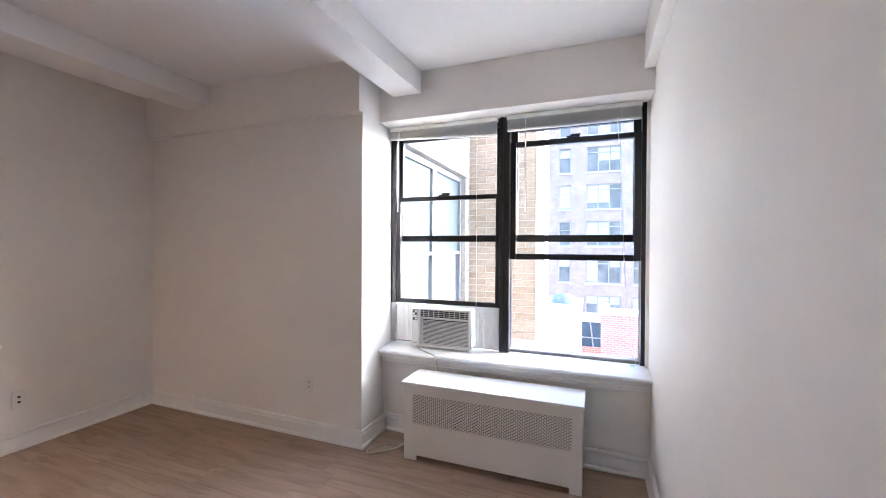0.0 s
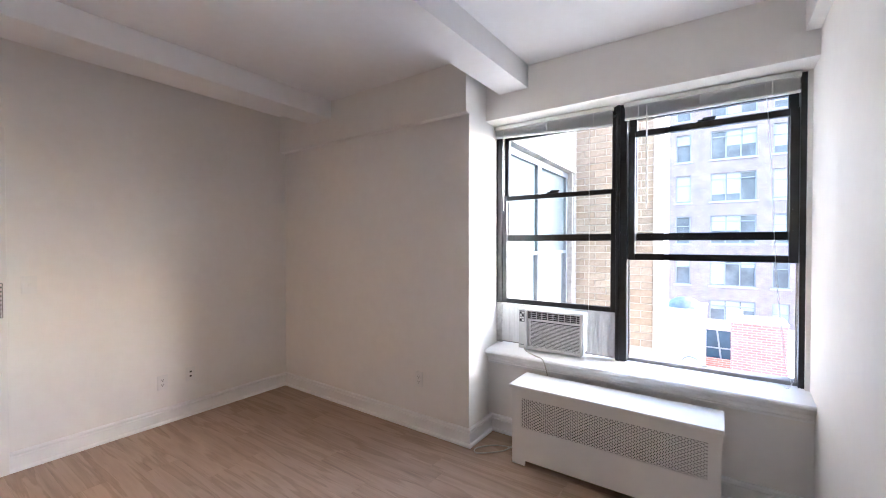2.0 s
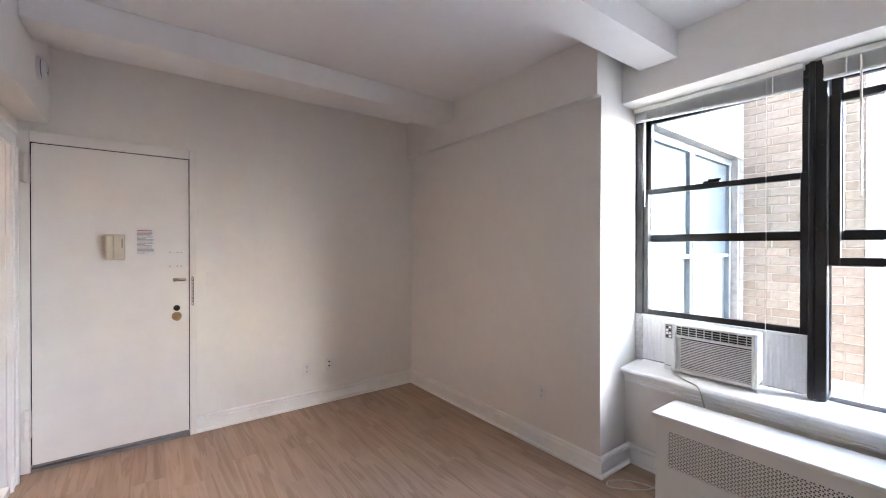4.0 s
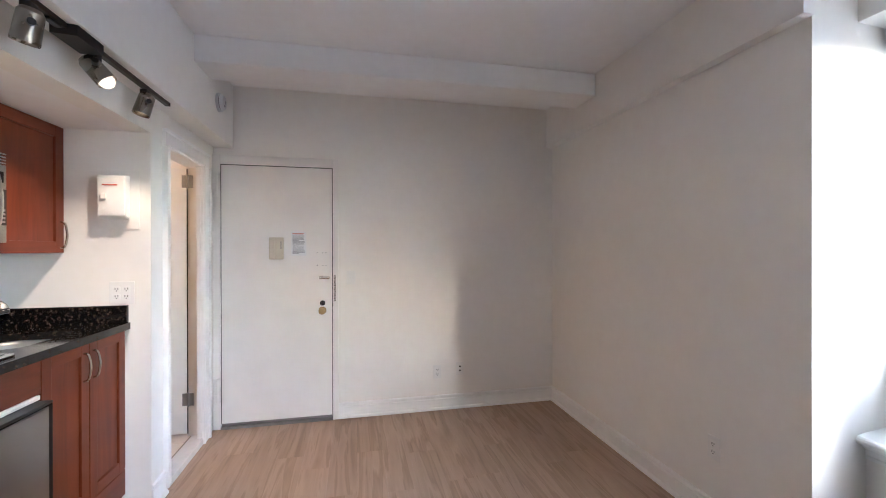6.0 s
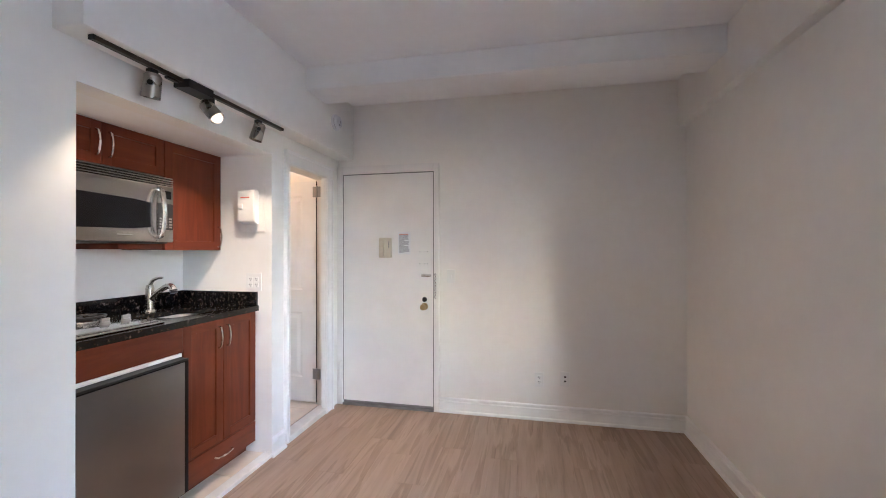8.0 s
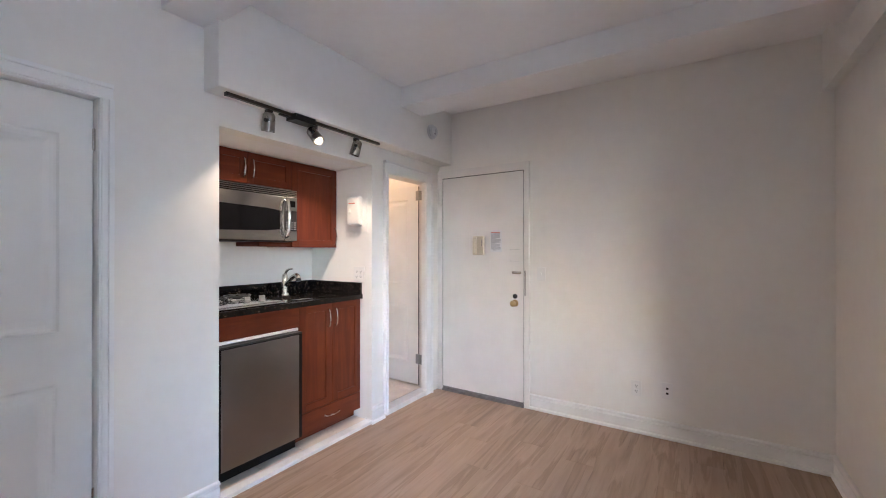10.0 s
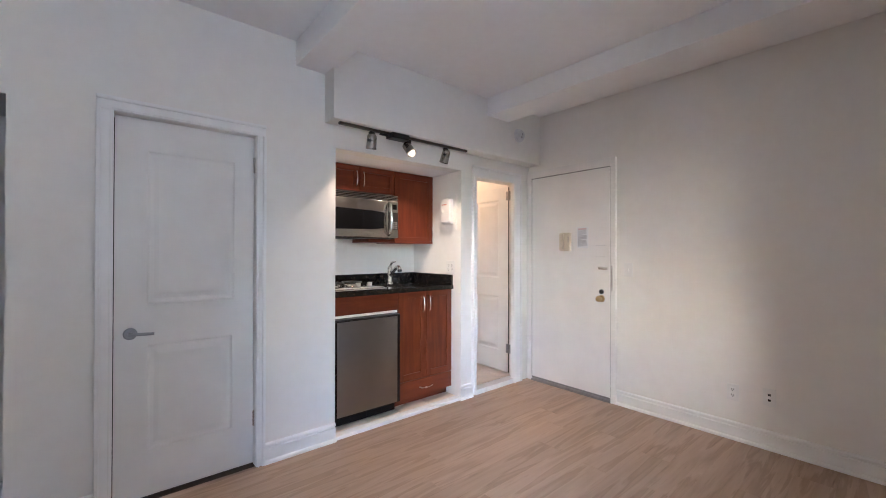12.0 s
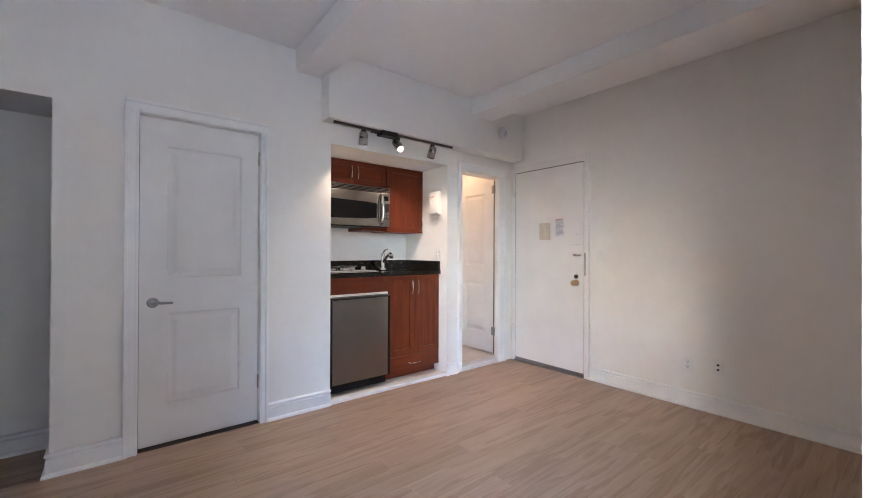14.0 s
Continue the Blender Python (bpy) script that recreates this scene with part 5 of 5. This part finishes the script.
WF = plain("far_window_frame", (0.30, 0.27, 0.26), 0.5)
FARGLASS = plain("far_window_glass", (0.170, 0.155, 0.135), 0.35, vary=0.3, scale=1, spec=0.10)
wr = random.Random(11)
for zb in rows:
    for a, b in wide + small:
        n = 3 if b - a > 2 else 1
        w = part("window", boxed(a, b, FBY + 0.12, FBY + 0.2, zb, zb + 0.07), WF, across)
        part("sill", boxed(a - 0.1, b + 0.1, FBY - 0.08, FBY + 0.1, zb - 0.1, zb), CONCRETE, w)
        part("frame_head", boxed(a, b, FBY + 0.12, FBY + 0.2, zb + 1.93, zb + 2.0), WF, w)
        part("transom", boxed(a, b, FBY + 0.12, FBY + 0.2, zb + 1.25 if n == 1 else zb + 1.55, zb + 1.31 if n == 1 else zb + 1.62), WF, w)
        for i in range(n + 1):
            x = a + (b - a - 0.07) * i / n
            part("bar", boxed(x, x + 0.07, FBY + 0.12, FBY + 0.2, zb + 0.07, zb + 1.93), WF, w)
        part("pane", boxed(a, b, FBY + 0.21, FBY + 0.22, zb, zb + 2.0), FARGLASS, w)
        for i in range(n):
            if wr.random() < 0.75:
                x0 = a + (b - a) * i / n + 0.08
                x1 = a + (b - a) * (i + 1) / n - 0.02
                drop = wr.choice((0.6, 1.0, 1.4, 1.8))
                part("roller_blind", boxed(x0, x1, FBY + 0.202, FBY + 0.208, zb + 1.93 - drop, zb + 1.93), CURTAIN, w)

# roofs between: white bulkhead, glazed structure, red brick chimney
solid("roof_terrace", boxed(-7, 8, 9, 26, -11, -2.75), CONCRETE, "pale flat roof of a lower building", "building", kind="structure")
bulk = thing("roof_bulkhead", (-0.75, 16, -2.75), "white stuccoed stair bulkhead on the lower roof", "bulkhead")
part("wall", boxed(-1.45, -0.167, 15, 17.5, -2.75, -0.72), plain("white_stucco", (0.60, 0.59, 0.575), 0.85), bulk)
part("cap", boxed(-1.50, -0.13, 14.95, 17.6, -0.72, -0.66), CONCRETE, bulk)
dome = bmesh.new()
bmesh.ops.create_uvsphere(dome, u_segments=20, v_segments=10, radius=0.5, matrix=Matrix.Translation((-0.75, 16, -0.66)) @ Matrix.Diagonal((1, 0.8, 0.7, 1)))
part("covered_vent", dome, plain("grey_tarp", (0.13, 0.14, 0.16), 0.6, vary=0.3, scale=6), bulk, "dark covered roof vent", smooth=True)
part("ladder", boxed(-0.155, -0.10, 14.9, 14.96, -1.6, -0.95, bevel=0.01), WF, bulk)
chim = thing("chimney", (1.1, 15.5, -2.75), "red brick chimney stack with a pale coping on the lower roof", "chimney")
part("flue", boxed(0.515, 1.78, 15, 16.2, -2.75, -0.86), REDBRICK, chim)
part("coping", boxed(0.49, 1.81, 14.97, 16.25, -0.86, -0.80, bevel=0.01), CONCRETE, chim)
part("chimney_pot", cyl(bmesh.new(), (0.68, 15.3, -0.80), (0.68, 15.3, -0.52), 0.12, 0.10, n=14), STONE, chim)
gz = thing("roof_skylight", (0.2, 17, -2.75), "dark blue glazed rooftop structure with white frame", "skylight")
part("glazing", boxed(-0.20, 0.60, 17.0, 18.5, -2.5, -1.5), SKYGLASS, gz)
part("cap", boxed(-0.25, 0.65, 16.95, 18.5, -1.5, -1.36), WF, gz)
part("base", boxed(-0.25, 0.65, 16.95, 18.5, -2.75, -2.45), REDBRICK, gz)
for x in (0.12,):
    part("bar", extrude(bmesh.new(), [(x + 0.12, -2.5), (x + 0.17, -2.5), (x + 0.05, -1.5), (x, -1.5)], 1, 16.96, 17.0), SOOT, gz)
part("bar", boxed(-0.20, 0.60, 16.96, 17.0, -2.12, -2.08), SOOT, gz)


# ---------------------------------------------------------------- pieces: bricks, planks, tiles
def pieces(name, material, size, places, parent, bevel=0.003):
    """Equal small blocks as parts that share one mesh; size (x, y, z), places by lowest corner."""
    me = mesh_of(name, boxed(0, size[0], 0, size[1], 0, size[2], bevel=bevel, seg=1), material)
    for p in places:
        o = new(name, me)
        o.parent = parent
        o.location = Vector(p) - ORIGIN[parent.name]


BH, BJ, BW = 0.072, 0.012, 0.245
full, left_end, right_end = [], [], []
for r in range(40):
    z = 0.25 + r * (BH + BJ)
    x = -1.255 - (0.128 if r % 2 else 0.0)
    while x < -0.37:
        jit = 0.0025 * math.sin(r * 12.9 + x * 78.2)
        x0, x1 = max(x, -1.255), min(x + BW, -0.367)
        w = x1 - x0
        if w > BW - 0.002:
            full.append((x0, TY + jit, z))
        elif w > 0.03:
            (left_end if x0 > x else right_end).append((x0, TY + jit, z, w))
        x += BW + BJ
pieces("brick", TANBRICK, (BW, 0.05, BH), full, tw)
for group in (left_end, right_end):
    for w in sorted({round(g[3], 3) for g in group}):
        pieces("brick", TANBRICK, (w, 0.05, BH), [g[:3] for g in group if round(g[3], 3) == w], tw)

# plank floor: rows along x, staggered
PW, PL = 0.178, 1.21
pr = random.Random(7)
meshes = {}


def plank(x0, x1, y0, y1):
    key = (round(x1 - x0, 3), round(y1 - y0, 3))
    if key not in meshes:
        meshes[key] = mesh_of("plank", boxed(0.0002, key[0] - 0.0002, 0.0002, key[1] - 0.0002, -0.006, 0.0, bevel=0.0006, seg=1), PLANK)
    o = new("plank", meshes[key])
    o.parent = floor_ob
    o.location = (x0, y0, 0)


y = YS - 0.14
row = 0
while y < YN - 1e-3:
    y1 = min(y + PW, YN)
    x = XW - pr.uniform(0.05, PL - 0.1)
    while x < XE:
        x0, x1 = max(x, XW), min(x + PL, XE)
        ya = max(y, YS) if not (x0 > HX) else y
        if x1 - x0 > 0.02 and y1 - ya > 0.01:
            plank(x0, x1, ya, y1)
        x += PL
    y, row = y1, row + 1
y = -0.40
while y < YS - 1e-3:
    y1 = min(y + PW, YS)
    plank(HX, 1.4, y, y1)
    y = y1

# floor tiles
tiles = []
for i in range(4):
    for j in range(3):
        tiles.append((KX0 + 0.004 + i * 0.299, KB + 0.004 + j * 0.223, 0.0135))
pieces("tile", TILE, (0.294, 0.218, 0.006), [t for t in tiles if t[1] + 0.218 < YS - 0.05], kfloor, 0.0015)
tiles = []
for i in range(3):
    for j in range(5):
        tiles.append((XW + 0.004 + i * 0.294, -1.59 + j * 0.31, 0.0355))
pieces("tile", TILE, (0.288, 0.304, 0.006), tiles, bfloor, 0.0015)
